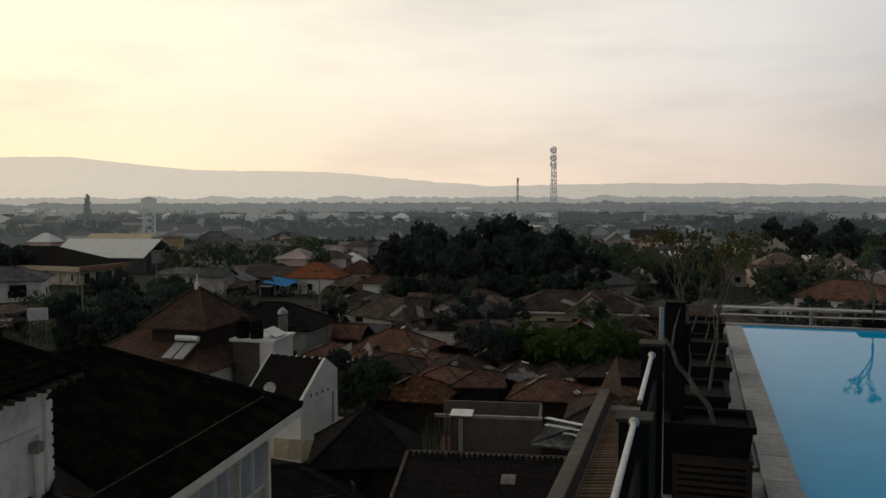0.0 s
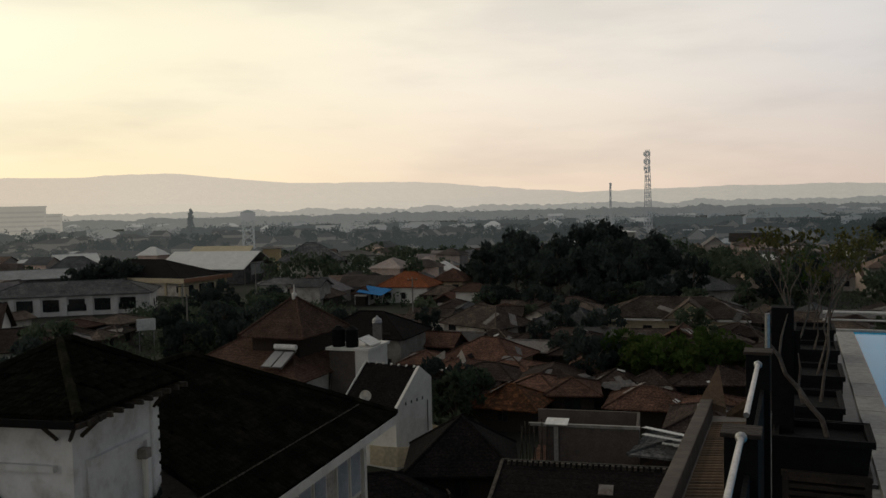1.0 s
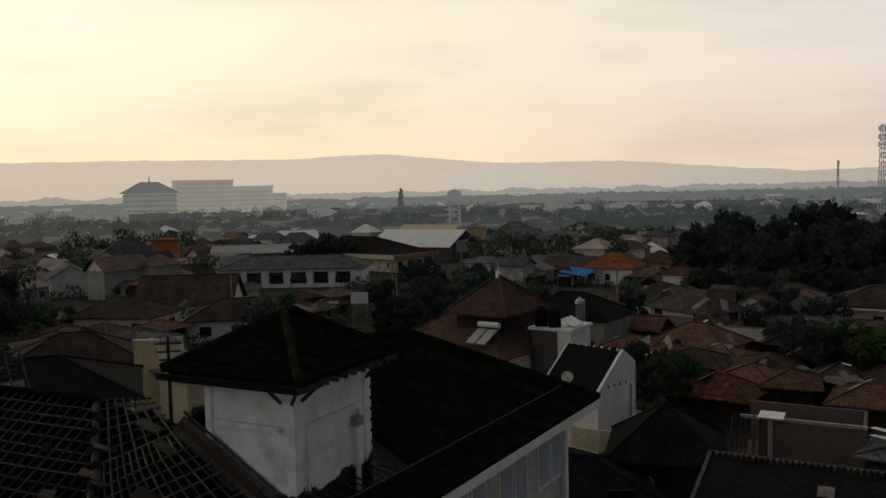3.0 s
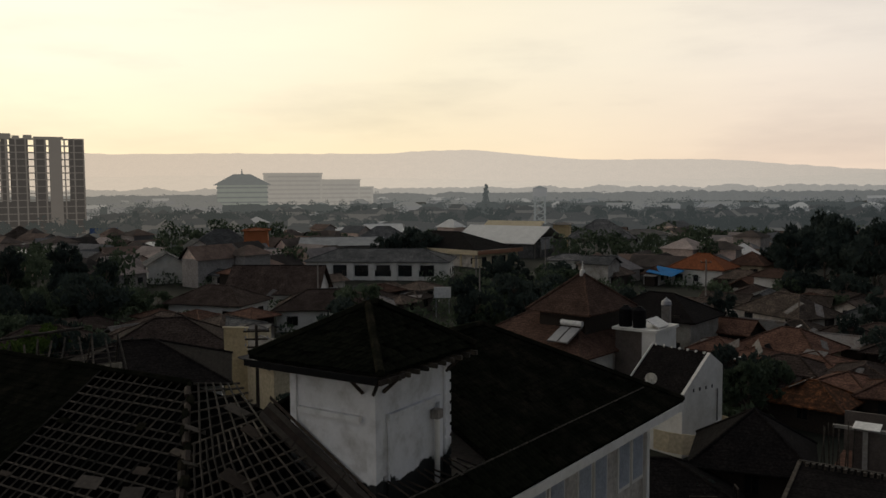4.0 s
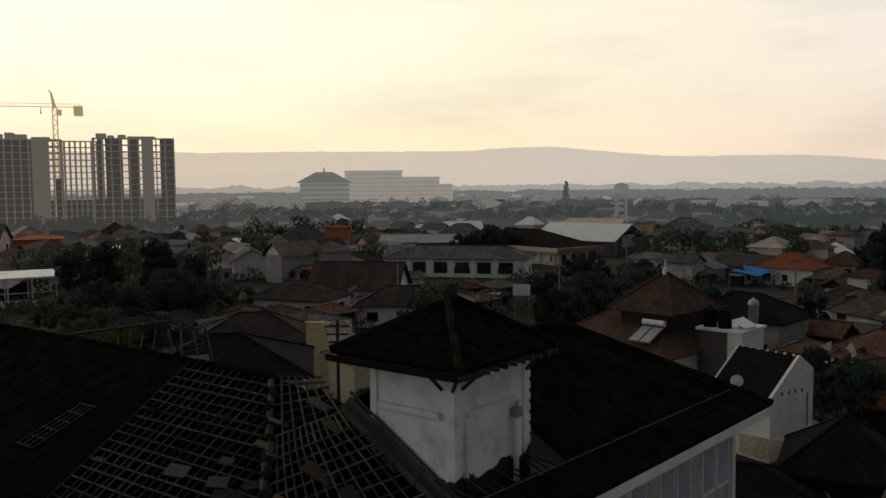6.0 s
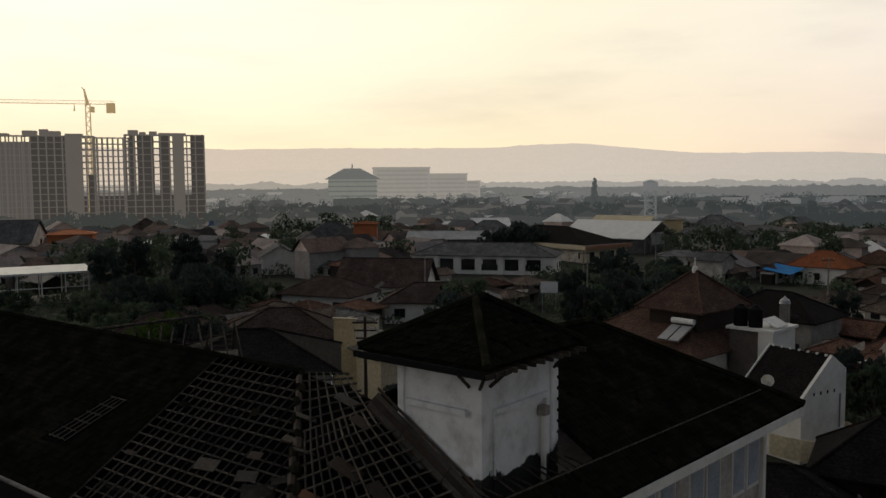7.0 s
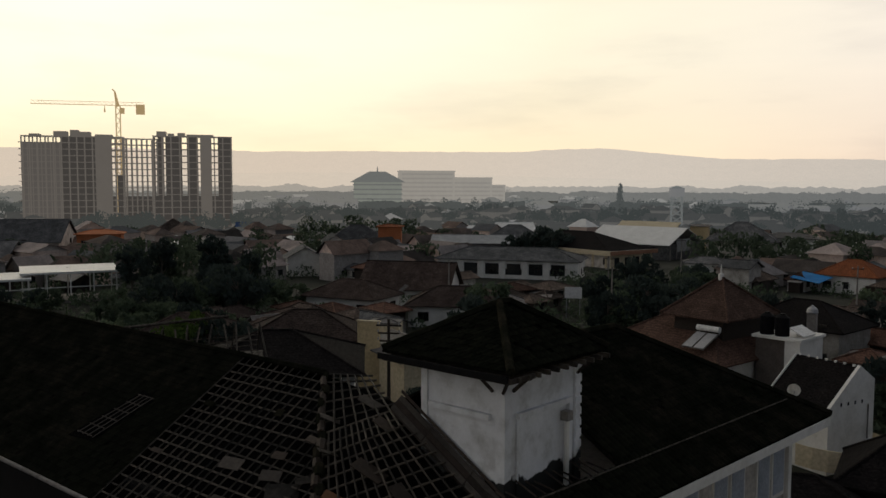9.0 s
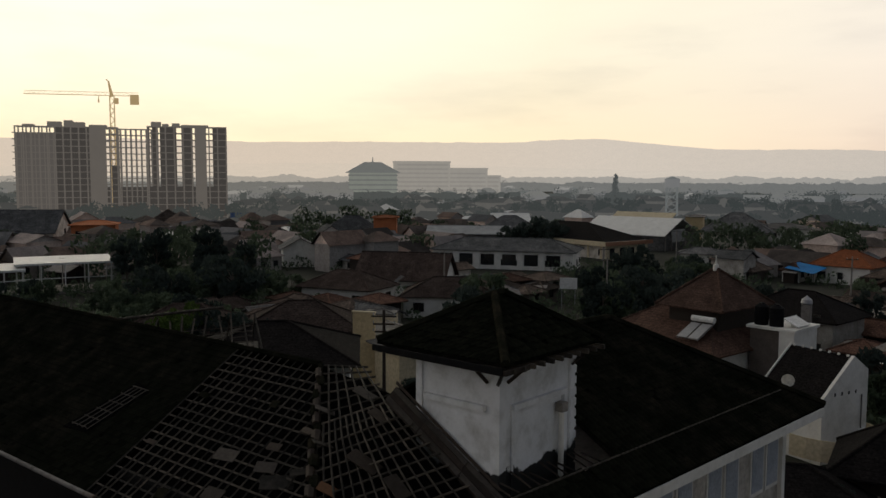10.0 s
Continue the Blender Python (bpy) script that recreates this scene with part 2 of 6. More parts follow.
M["leaf_bright"] = material("leaf_bright", [(0.024, 0.0464, 0.0112), (0.0464, 0.08, 0.0192), (0.068, 0.096, 0.028)], 0.6, 0.9, vary=0.25, leaf=True, spec=0.08)
M["leaf_dark"] = material("leaf_dark", [(0.0261, 0.03915, 0.03625), (0.0551, 0.0725, 0.06525)], 0.35, 0.9, vary=0.35, leaf=True, spec=0.05)
M["leaf_yellow"] = material("leaf_yellow", [(0.06, 0.06, 0.022), (0.10, 0.098, 0.034), (0.13, 0.12, 0.05)], 6.0, 0.9, vary=0.25, leaf=True, spec=0.08)
M["water"] = material("water", [(0.003, 0.335, 0.66), (0.006, 0.39, 0.72)], 0.4, 0.02, 0.012, 1.2, spec=0.04, fine_mix=0.05)
M["gutter_tile"] = material("gutter_tile", [(0.14, 0.095, 0.06), (0.20, 0.14, 0.09)], 4, 0.85, 0.4, 30, vary=0.25)
# hills and woods emit a painted haze, paler with distance
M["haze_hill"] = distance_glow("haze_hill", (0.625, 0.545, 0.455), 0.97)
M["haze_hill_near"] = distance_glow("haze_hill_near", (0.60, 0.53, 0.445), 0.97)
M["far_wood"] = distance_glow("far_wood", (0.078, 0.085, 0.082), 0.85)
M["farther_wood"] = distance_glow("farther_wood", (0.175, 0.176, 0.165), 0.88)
# greyer, lighter base colours carry painted haze on the mid-distance houses
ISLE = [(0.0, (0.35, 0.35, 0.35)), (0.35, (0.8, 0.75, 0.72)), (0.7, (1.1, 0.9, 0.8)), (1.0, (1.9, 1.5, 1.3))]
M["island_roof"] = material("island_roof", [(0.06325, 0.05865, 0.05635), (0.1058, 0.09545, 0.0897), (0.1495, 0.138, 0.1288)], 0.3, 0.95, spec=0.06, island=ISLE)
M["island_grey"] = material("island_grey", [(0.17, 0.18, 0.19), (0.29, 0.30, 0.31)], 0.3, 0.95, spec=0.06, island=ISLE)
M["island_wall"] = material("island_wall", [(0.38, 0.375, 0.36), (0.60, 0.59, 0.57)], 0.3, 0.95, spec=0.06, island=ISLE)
# far town roofs, walls and leaves glow faintly in place of haze
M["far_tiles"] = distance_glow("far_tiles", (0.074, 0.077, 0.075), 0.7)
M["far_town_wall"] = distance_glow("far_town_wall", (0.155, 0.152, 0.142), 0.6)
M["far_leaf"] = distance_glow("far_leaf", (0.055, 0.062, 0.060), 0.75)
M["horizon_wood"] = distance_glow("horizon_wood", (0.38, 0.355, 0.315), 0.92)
# block and crane glow with painted haze; darker copies serve the recessed bays
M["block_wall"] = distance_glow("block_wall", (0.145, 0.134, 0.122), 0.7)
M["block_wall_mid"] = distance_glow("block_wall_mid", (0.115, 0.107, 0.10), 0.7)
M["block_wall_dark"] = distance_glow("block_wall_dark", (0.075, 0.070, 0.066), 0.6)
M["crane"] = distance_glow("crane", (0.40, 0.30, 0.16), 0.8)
# pale emission in place of haze on the far buildings and masts
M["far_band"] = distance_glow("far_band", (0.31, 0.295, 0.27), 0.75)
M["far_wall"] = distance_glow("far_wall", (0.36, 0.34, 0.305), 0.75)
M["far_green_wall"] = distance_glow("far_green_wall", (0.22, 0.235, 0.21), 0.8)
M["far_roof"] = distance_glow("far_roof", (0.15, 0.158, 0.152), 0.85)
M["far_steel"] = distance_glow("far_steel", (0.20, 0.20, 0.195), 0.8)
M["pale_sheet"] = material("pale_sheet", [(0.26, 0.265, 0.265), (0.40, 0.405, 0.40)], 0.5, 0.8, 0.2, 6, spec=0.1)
# distant roofs glow too, haze put into the emission
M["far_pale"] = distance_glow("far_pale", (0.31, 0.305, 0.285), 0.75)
# near-black colour that stands for the shade inside open roofs
M["attic_shade"] = material("attic_shade", [(0.003, 0.003, 0.003), (0.006, 0.006, 0.006)], 4, 0.95, spec=0.0)


# ---- building blocks ----
def mesh_of(name, bm, mats):
    me = bpy.data.meshes.new(name)
    bmesh.ops.recalc_face_normals(bm, faces=bm.faces)
    bm.to_mesh(me)
    bm.free()
    for m in (mats if isinstance(mats, (list, tuple)) else [mats]):
        me.materials.append(m)
    return me


def part(name, bm, mat, parent=None, label=""):
    ob = new(name, mesh_of(name, bm, mat))
    ob.parent = parent
    return tagged(ob, label)


def thing(name, label, category, m=None, group="", kind=""):
    ob = new(name)
    if m is not None:
        ob.matrix_basis = m
    return tagged(ob, label, category, group, kind)


def add_box(bm, x0, x1, y0, y1, z0, z1, m=None, bevel=0.0, mat=0):
    vs = [bm.verts.new((x, y, z)) for z in (z0, z1) for x, y in ((x0, y0), (x1, y0), (x1, y1), (x0, y1))]
    if m is not None:
        for v in vs:
            v.co = m @ v.co
    fs = [bm.faces.new([vs[i] for i in f]) for f in ((3, 2, 1, 0), (4, 5, 6, 7), (0, 1, 5, 4), (1, 2, 6, 5), (2, 3, 7, 6), (3, 0, 4, 7))]
    for f in fs:
        f.material_index = mat
    if bevel:
        bmesh.ops.bevel(bm, geom=list({e for f in fs for e in f.edges}), offset=bevel, segments=2, affect="EDGES", profile=0.7)
    return bm


def box(*a, **k):
    return add_box(bmesh.new(), *a, **k)


def add_tube(bm, pts, radii, sides=8):
    """A tapered tube along pts, closed at both ends."""
    rings, last = [], None
    for i, p in enumerate(pts):
        p = Vector(p)
        d = Vector(pts[min(i + 1, len(pts) - 1)]) - Vector(pts[max(i - 1, 0)])
        q = d.normalized().to_track_quat("Z", "Y")
        r = radii[i] if isinstance(radii, (list, tuple)) else radii
        rings.append([bm.verts.new(p + q @ Vector((r * math.cos(2 * math.pi * k / sides), r * math.sin(2 * math.pi * k / sides), 0))) for k in range(sides)])
    for a, b in zip(rings, rings[1:]):
        for k in range(sides):
            bm.faces.new((a[k], a[(k + 1) % sides], b[(k + 1) % sides], b[k]))
    bm.faces.new(rings[0][::-1])
    bm.faces.new(rings[-1])
    return bm


def tube(pts, radii, sides=8):
    return add_tube(bmesh.new(), pts, radii, sides)


def add_slab(bm, pts, thick, mat=0):
    """A plate over the polygon pts, its top face there, thick downwards."""
    top = [bm.verts.new(p) for p in pts]
    bot = [bm.verts.new(Vector(p) - Vector((0, 0, thick))) for p in pts]
    fs = [bm.faces.new(top), bm.faces.new(bot[::-1])]
    n = len(pts)
    for i in range(n):
        fs.append(bm.faces.new((top[i], bot[i], bot[(i + 1) % n], top[(i + 1) % n])))
    for f in fs:
        f.material_index = mat
    return bm


def slab(pts, thick):
    return add_slab(bmesh.new(), pts, thick)


def corrugated(w, d, n, rise, thick):
    """One wavy sheet, w wide in n folds and d deep."""
    bm = bmesh.new()
    rows_ = [[bm.verts.new((-w / 2 + w * k / n, y, rise * (k % 2) + z)) for k in range(n + 1)] for y, z in ((-d / 2, 0), (d / 2, 0), (d / 2, -thick), (-d / 2, -thick))]
    for a, b in zip(rows_, rows_[1:] + rows_[:1]):
        for k in range(n):
            bm.faces.new((a[k], a[k + 1], b[k + 1], b[k]))
    for k in (0, n):
        bm.faces.new([r[k] for r in rows_])
    return bm


def blob(bm, c, r, n, size, rnd, squash=0.8):
    """n small crossed leaf sprays through a lump of radius r round c."""
    for _ in range(n):
        while True:
            d = Vector((rnd.uniform(-1, 1), rnd.uniform(-1, 1), rnd.uniform(-1, 1)))
            if 0.1 < d.length < 1:
                break
        d = d.normalized() * (d.length ** 0.4)
        p = Vector(c) + Vector((d.x * r, d.y * r, d.z * r * squash))
        q = Euler((rnd.uniform(0, 6.3), rnd.uniform(0, 6.3), rnd.uniform(0, 6.3))).to_matrix()
        s = size * rnd.uniform(0.6, 1.4)
        v = [bm.verts.new(p + q @ Vector(k)) for k in ((-s, -0.35 * s, 0), (0.1 * s, -0.5 * s, 0.12 * s), (s, 0, 0), (0, 0.5 * s, -0.12 * s))]
        bm.faces.new(v)


def hip_roof_bm(w, d, h, over, ridge, thick=0.14):
    """A roof over a w x d base at z = 0 with a ridge of that length along x; ridge = w + 2 over gives gables."""
    x, y, r = w / 2 + over, d / 2 + over, ridge / 2
    A, B, C, D, P, Q = (-x, -y, 0), (x, -y, 0), (x, y, 0), (-x, y, 0), (-r, 0, h), (r, 0, h)
    bm = bmesh.new()
    add_slab(bm, [A, B, Q, P], thick)
    add_slab(bm, [C, D, P, Q], thick)
    if r < x - 0.05:
        if r > 0.02:
            add_slab(bm, [B, C, Q], thick)
            add_slab(bm, [D, A, P], thick)
        else:
            add_slab(bm, [B, C, Q], thick), add_slab(bm, [D, A, P], thick)
    return bm


def ridge_caps(thing_ob, w, d, h, over, ridge, mat, z):
    x, y, r = w / 2 + over, d / 2 + over, ridge / 2
    lines = [((-r, 0, h), (r, 0, h))]
    if r < x - 0.05:
        lines += [((-r, 0, h), (-x, -y, 0)), ((-r, 0, h), (-x, y, 0)), ((r, 0, h), (x, -y, 0)), ((r, 0, h), (x, y, 0))]
    bm = bmesh.new()
    for a, b in lines:
        if (Vector(a) - Vector(b)).length > 0.2:
            add_tube(bm, [Vector(a) + Vector((0, 0, z)), Vector(b) + Vector((0, 0, z))], 0.12, 6)
    return part("ridge_cap", bm, mat, thing_ob)


def house(name, label, w, d, hw, hr, roof_mat, wall_mat, m, hip=True, over=0.7, ridge=None, windows=True, group="", caps=None, rnd=None, sides=(0, 1, 3), gap=3.4):
    """A house: walls hw high over w x d, roof hr high, windows and doors with frames, standing at m."""
    ob = thing(name, label, "house", m, group)
    gable = not hip
    ridge = (w + 2 * over if gable else max(0.0, w - d)) if ridge is None else ridge
    bm = box(-w / 2, w / 2, -d / 2, d / 2, 0, hw)
    if gable:
        t = hr * (d / 2) / (d / 2 + over) - 0.05
        for s in (-1, 1):
            vs = [bm.verts.new((s * (w / 2 - 0.001), -d / 2, hw)), bm.verts.new((s * (w / 2 - 0.001), d / 2, hw)), bm.verts.new((s * (w / 2 - 0.001), 0, hw + t))]
            vi = [bm.verts.new(v.co - Vector((s * 0.15, 0, 0))) for v in vs]
            bm.faces.new(vs), bm.faces.new(vi[::-1])
            for i in range(3):
                bm.faces.new((vs[i], vs[(i + 1) % 3], vi[(i + 1) % 3], vi[i]))
    part("wall", bm, wall_mat, ob)
    drop = hr * over / (d / 2 + over)
    rb = hip_roof_bm(w, d, hr, over, ridge)
    for v in rb.verts:
        v.co.z += hw - drop + 0.12
    part("roof", rb, roof_mat, ob)
    cap = ridge_caps(ob, w, d, hr, over, ridge, caps or roof_mat, hw - drop + 0.12)
    if windows:
        rnd = rnd or random.Random(len(bpy.data.objects))
        storeys = max(1, round(hw / 3.2))
        for side in sides:
            ln, off = (w, d / 2) if side % 2 == 0 else (d, w / 2)
            turn = Matrix.Rotation(side * math.pi / 2, 4, "Z")
            n = max(1, int(ln / gap))
            for st in range(storeys):
                for i in range(n):
                    if rnd.random() < 0.3:
                        continue
                    cx = -ln / 2 + ln * (i + 0.5) / n
                    z0 = st * 3.1 + 0.95
                    ww, wh = rnd.choice((0.4, 0.55, 0.7)), 1.15
                    fr = bmesh.new()
                    for bx in ((cx - ww, cx + ww, z0 - 0.08, z0), (cx - ww, cx + ww, z0 + wh, z0 + wh + 0.08), (cx - ww - 0.08, cx - ww, z0 - 0.08, z0 + wh + 0.08), (cx + ww, cx + ww + 0.08, z0 - 0.08, z0 + wh + 0.08), (cx - 0.03, cx + 0.03, z0, z0 + wh)):
                        add_box(fr, bx[0], bx[1], -off - 0.07, -off + 0.02, bx[2], bx[3], m=turn)
                    win = part("window", fr, M["dark_wood"], ob)
                    part("pane", box(cx - ww, cx + ww, -off - 0.03, -off + 0.01, z0, z0 + wh, m=turn), M["glass"], win)
    return ob


def tree(name, label, height, spread, leaf_mat, rnd, clumps=26, per=70, size=0.32, bare=0.35, m=None, group="", slim=1.0):
    ob = thing(name, label, "tree", m, group)
    top = height * 0.72
    bm = tube([(0, 0, 0), (0.1 * rnd.uniform(-1, 1), 0.1, height * bare), (rnd.uniform(-.3, .3), rnd.uniform(-.3, .3), top)], [0.045 * height * 0.5, 0.032 * height * 0.5, 0.012 * height * 0.5], 7)
    ends = []
    for i in range(7):
        a, z = i * 2.4 + rnd.random(), height * (bare + (0.55 - bare * 0.4) * rnd.random())
        r = spread * rnd.uniform(0.45, 0.85)
        e = Vector((r * math.cos(a), r * math.sin(a), z + height * 0.18))
        add_tube(bm, [(0, 0, z * 0.85), e * 0.5 + Vector((0, 0, z * 0.45)), e], [0.010 * height, 0.007 * height, 0.003 * height], 5)
        ends.append(e)
    part("trunk", bm, M["bark"], ob)
    bm = bmesh.new()
    for i in range(clumps):
        if i < len(ends):
            c = ends[i]
        else:
            a, k = rnd.uniform(0, 6.3), rnd.random()
            r = spread * math.sqrt(k) * (0.95 if slim == 1.0 else 0.7)
            z = height * (bare + 0.15) + (height * (1 - bare - 0.2)) * rnd.random() * (1 - 0.55 * k)
            c = Vector((r * math.cos(a), r * math.sin(a), z))
        blob(bm, c, spread * rnd.uniform(0.2, 0.36), per, size, rnd)
    part("crown", bm, leaf_mat, ob)
    return ob

# ---- ground and far distance ----
bm = bmesh.new()
ring = [[bm.verts.new((r * math.sin(a), r * math.cos(a), 0)) for a in [2 * math.pi * i / 64 for i in range(64)]] for r in (30, 80, 200, 500, 1200, 4600)]
mid = bm.verts.new((0, 0, 0))
for i in range(64):
    bm.faces.new((mid, ring[0][(i + 1) % 64], ring[0][i]))
    for a, b in zip(ring, ring[1:]):
        bm.faces.new((a[i], a[(i + 1) % 64], b[(i + 1) % 64], b[i]))
tagged(part("ground", bm, M["ground"]), "dark earth and greenery reaching to the horizon", "ground", kind="structure")


def polar(az, dist, z=0.0):
    a = radians(az)
    return Vector((dist * math.sin(a), dist * math.cos(a), z))


def hills(name, dist, profile, mat, label, seed):
    """A long ridge: profile gives its angle of rise at an azimuth."""
    bm = bmesh.new()
    prev = None
    for i in range(361):
        az = -120 + i * 0.5
        h = EYE + dist * math.tan(radians(max(0.15, profile(az) + 0.09 * noise.noise(Vector((az * 0.35, seed, 0))) + 0.06 * noise.noise(Vector((az * 1.3, seed, 3))) + 0.025 * noise.noise(Vector((az * 3.7, seed, 6))))))
        cur = [bm.verts.new(polar(az, dist - 260, -2)), bm.verts.new(polar(az, dist, h)), bm.verts.new(polar(az, dist + 300, -2))]
        if prev:
            for k in (0, 1):
                bm.faces.new((prev[k], cur[k], cur[k + 1], prev[k + 1]))
        prev = cur
    return tagged(part(name, bm, mat), label, "hills", kind="structure")


def far_rise(az):
    bump = lambda c, w, h: h * math.exp(-((az - c) / w) ** 2)
    fall = min(1.0, max(0.0, (az + 10) / 22))
    return 1.3 - 0.95 * fall * fall * (3 - 2 * fall) + bump(-36, 16, 0.95) + bump(-23.8, 5.5, 0.62) + bump(-10, 8, 0.35) + bump(-60, 14, 0.9)


hills("hills_far", 4000, far_rise, M["haze_hill"], "pale hills along the horizon, haze painted as glow", 1.0)
hills("hills_near", 3300, lambda az: 0.62 + 0.25 * math.sin(az * 0.11), M["haze_hill_near"], "low rise before the hills, mist painted as glow", 7.0)


def woods(name, dist, depth, low, high, count, mat, size, seed):
    """A belt of tree tops, too far to count, each a ragged lump of leaf sprays."""
    rnd = random.Random(seed)
    bm = bmesh.new()
    for _ in range(count):
        az, d = rnd.uniform(-75, 45), dist + depth * rnd.random()
        h = rnd.uniform(low, high) * (1.0 + 0.3 * noise.noise(Vector((az * 0.25, seed, 0))))
        r = rnd.uniform(3, 7) * dist / 700
        blob(bm, polar(az, d, h * 0.5), r, 90, size * dist / 700, rnd, h * 0.45 / r)
    return tagged(part(name, bm, mat), "dark tree tops between far houses, haze painted as glow", "trees", kind="stuff")


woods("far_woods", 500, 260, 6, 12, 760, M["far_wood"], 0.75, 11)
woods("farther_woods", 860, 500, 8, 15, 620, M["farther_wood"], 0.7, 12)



def canopy(name, dist, low, mat, seed):
    """The closed body of a far wood, an uneven ridge of leaves under its tree tops."""
    bm, prev = bmesh.new(), None
    for i in range(700):
        az = -80 + i * 0.18
        h = low * (1.0 + 0.34 * noise.noise(Vector((az * 0.5, seed, 0))) + 0.22 * noise.noise(Vector((az * 2.7, seed, 2))) + 0.10 * noise.noise(Vector((az * 7.0, seed, 5))))
        cur = [bm.verts.new(polar(az, dist - 12, 0)), bm.verts.new(polar(az, dist, h)), bm.verts.new(polar(az, dist + 30, 0))]
        if prev:
            for k in (0, 1):
                bm.faces.new((prev[k], cur[k], cur[k + 1], prev[k + 1]))
        prev = cur
    return tagged(part(name, bm, mat), "dark belt of far trees, haze painted as glow", "trees", kind="stuff")


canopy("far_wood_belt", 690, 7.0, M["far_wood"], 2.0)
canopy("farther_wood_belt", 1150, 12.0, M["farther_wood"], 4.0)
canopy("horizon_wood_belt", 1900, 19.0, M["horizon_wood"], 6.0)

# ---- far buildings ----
pagoda = thing("pagoda_hall", "green office hall with tiered hipped roof, haze as glow", "building", pose(*polar(-39.3, 720), 0, 0, 40))
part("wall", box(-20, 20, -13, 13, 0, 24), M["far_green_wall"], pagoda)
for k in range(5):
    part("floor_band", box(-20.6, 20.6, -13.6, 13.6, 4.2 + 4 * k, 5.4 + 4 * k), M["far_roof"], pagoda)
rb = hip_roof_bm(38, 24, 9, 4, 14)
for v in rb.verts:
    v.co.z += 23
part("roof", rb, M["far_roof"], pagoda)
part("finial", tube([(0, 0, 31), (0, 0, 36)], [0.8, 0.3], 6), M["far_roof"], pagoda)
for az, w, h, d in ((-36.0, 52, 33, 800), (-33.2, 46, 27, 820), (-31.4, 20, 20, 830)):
    ob = thing("hospital_block", "long pale multi-storey block far off, haze as glow", "building", pose(*polar(az, d), 0, 0, -az + 8))
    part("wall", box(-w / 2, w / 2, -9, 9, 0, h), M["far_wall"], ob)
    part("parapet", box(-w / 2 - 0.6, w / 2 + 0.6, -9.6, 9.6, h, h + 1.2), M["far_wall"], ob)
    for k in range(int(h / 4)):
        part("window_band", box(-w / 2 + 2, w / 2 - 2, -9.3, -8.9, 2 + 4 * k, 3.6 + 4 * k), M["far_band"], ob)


def lattice_mast(name, label, m, h, w0, w1, mat, dishes):
    ob = thing(name, label, "mast", m)
    n = max(6, int(h / 4))
    for sx, sy in ((-1, -1), (1, -1), (1, 1), (-1, 1)):
        part("leg", tube([(sx * w0, sy * w0, 0), (sx * w1, sy * w1, h)], 0.16, 5), mat, ob)
    bm = bmesh.new()
    for i in range(n):
        z0, z1 = h * i / n, h * (i + 1) / n
        a, b = w0 + (w1 - w0) * i / n, w0 + (w1 - w0) * (i + 1) / n
        for k in range(4):
            c0 = ((-1, -1), (1, -1), (1, 1), (-1, 1))[k]
            c1 = ((-1, -1), (1, -1), (1, 1), (-1, 1))[(k + 1) % 4]
            add_tube(bm, [(c0[0] * a, c0[1] * a, z0), (c1[0] * b, c1[1] * b, z1)], 0.09, 4)
            add_tube(bm, [(c1[0] * a, c1[1] * a, z0), (c0[0] * b, c0[1] * b, z1)], 0.09, 4)
    part("bracing", bm, mat, ob)
    for z, r, a in dishes:
        c = Vector((math.cos(a) * (w1 + 0.9), math.sin(a) * (w1 + 0.9), z))
        part("antenna", tube([c - Vector((0, 0, r)), c + Vector((0, 0, r))], 0.45, 8), M["far_wall"], ob)
    return ob


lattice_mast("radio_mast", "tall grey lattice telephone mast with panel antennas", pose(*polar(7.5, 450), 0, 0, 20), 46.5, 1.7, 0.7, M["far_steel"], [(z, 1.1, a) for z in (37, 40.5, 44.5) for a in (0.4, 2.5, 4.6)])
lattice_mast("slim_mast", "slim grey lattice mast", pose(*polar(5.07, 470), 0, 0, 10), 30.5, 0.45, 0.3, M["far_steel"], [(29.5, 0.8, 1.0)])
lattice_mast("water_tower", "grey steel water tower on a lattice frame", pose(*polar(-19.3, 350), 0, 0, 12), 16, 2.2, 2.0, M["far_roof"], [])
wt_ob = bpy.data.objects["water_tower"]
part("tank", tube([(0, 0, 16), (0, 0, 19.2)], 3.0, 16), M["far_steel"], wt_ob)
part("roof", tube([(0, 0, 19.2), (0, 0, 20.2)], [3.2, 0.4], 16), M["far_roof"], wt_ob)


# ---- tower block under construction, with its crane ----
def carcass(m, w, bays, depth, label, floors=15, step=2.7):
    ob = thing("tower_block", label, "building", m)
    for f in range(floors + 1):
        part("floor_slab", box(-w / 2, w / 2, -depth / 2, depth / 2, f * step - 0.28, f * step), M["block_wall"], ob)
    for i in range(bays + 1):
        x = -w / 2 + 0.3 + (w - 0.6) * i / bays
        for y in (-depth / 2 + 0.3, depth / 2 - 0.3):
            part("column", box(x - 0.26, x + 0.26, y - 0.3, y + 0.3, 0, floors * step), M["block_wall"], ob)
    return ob


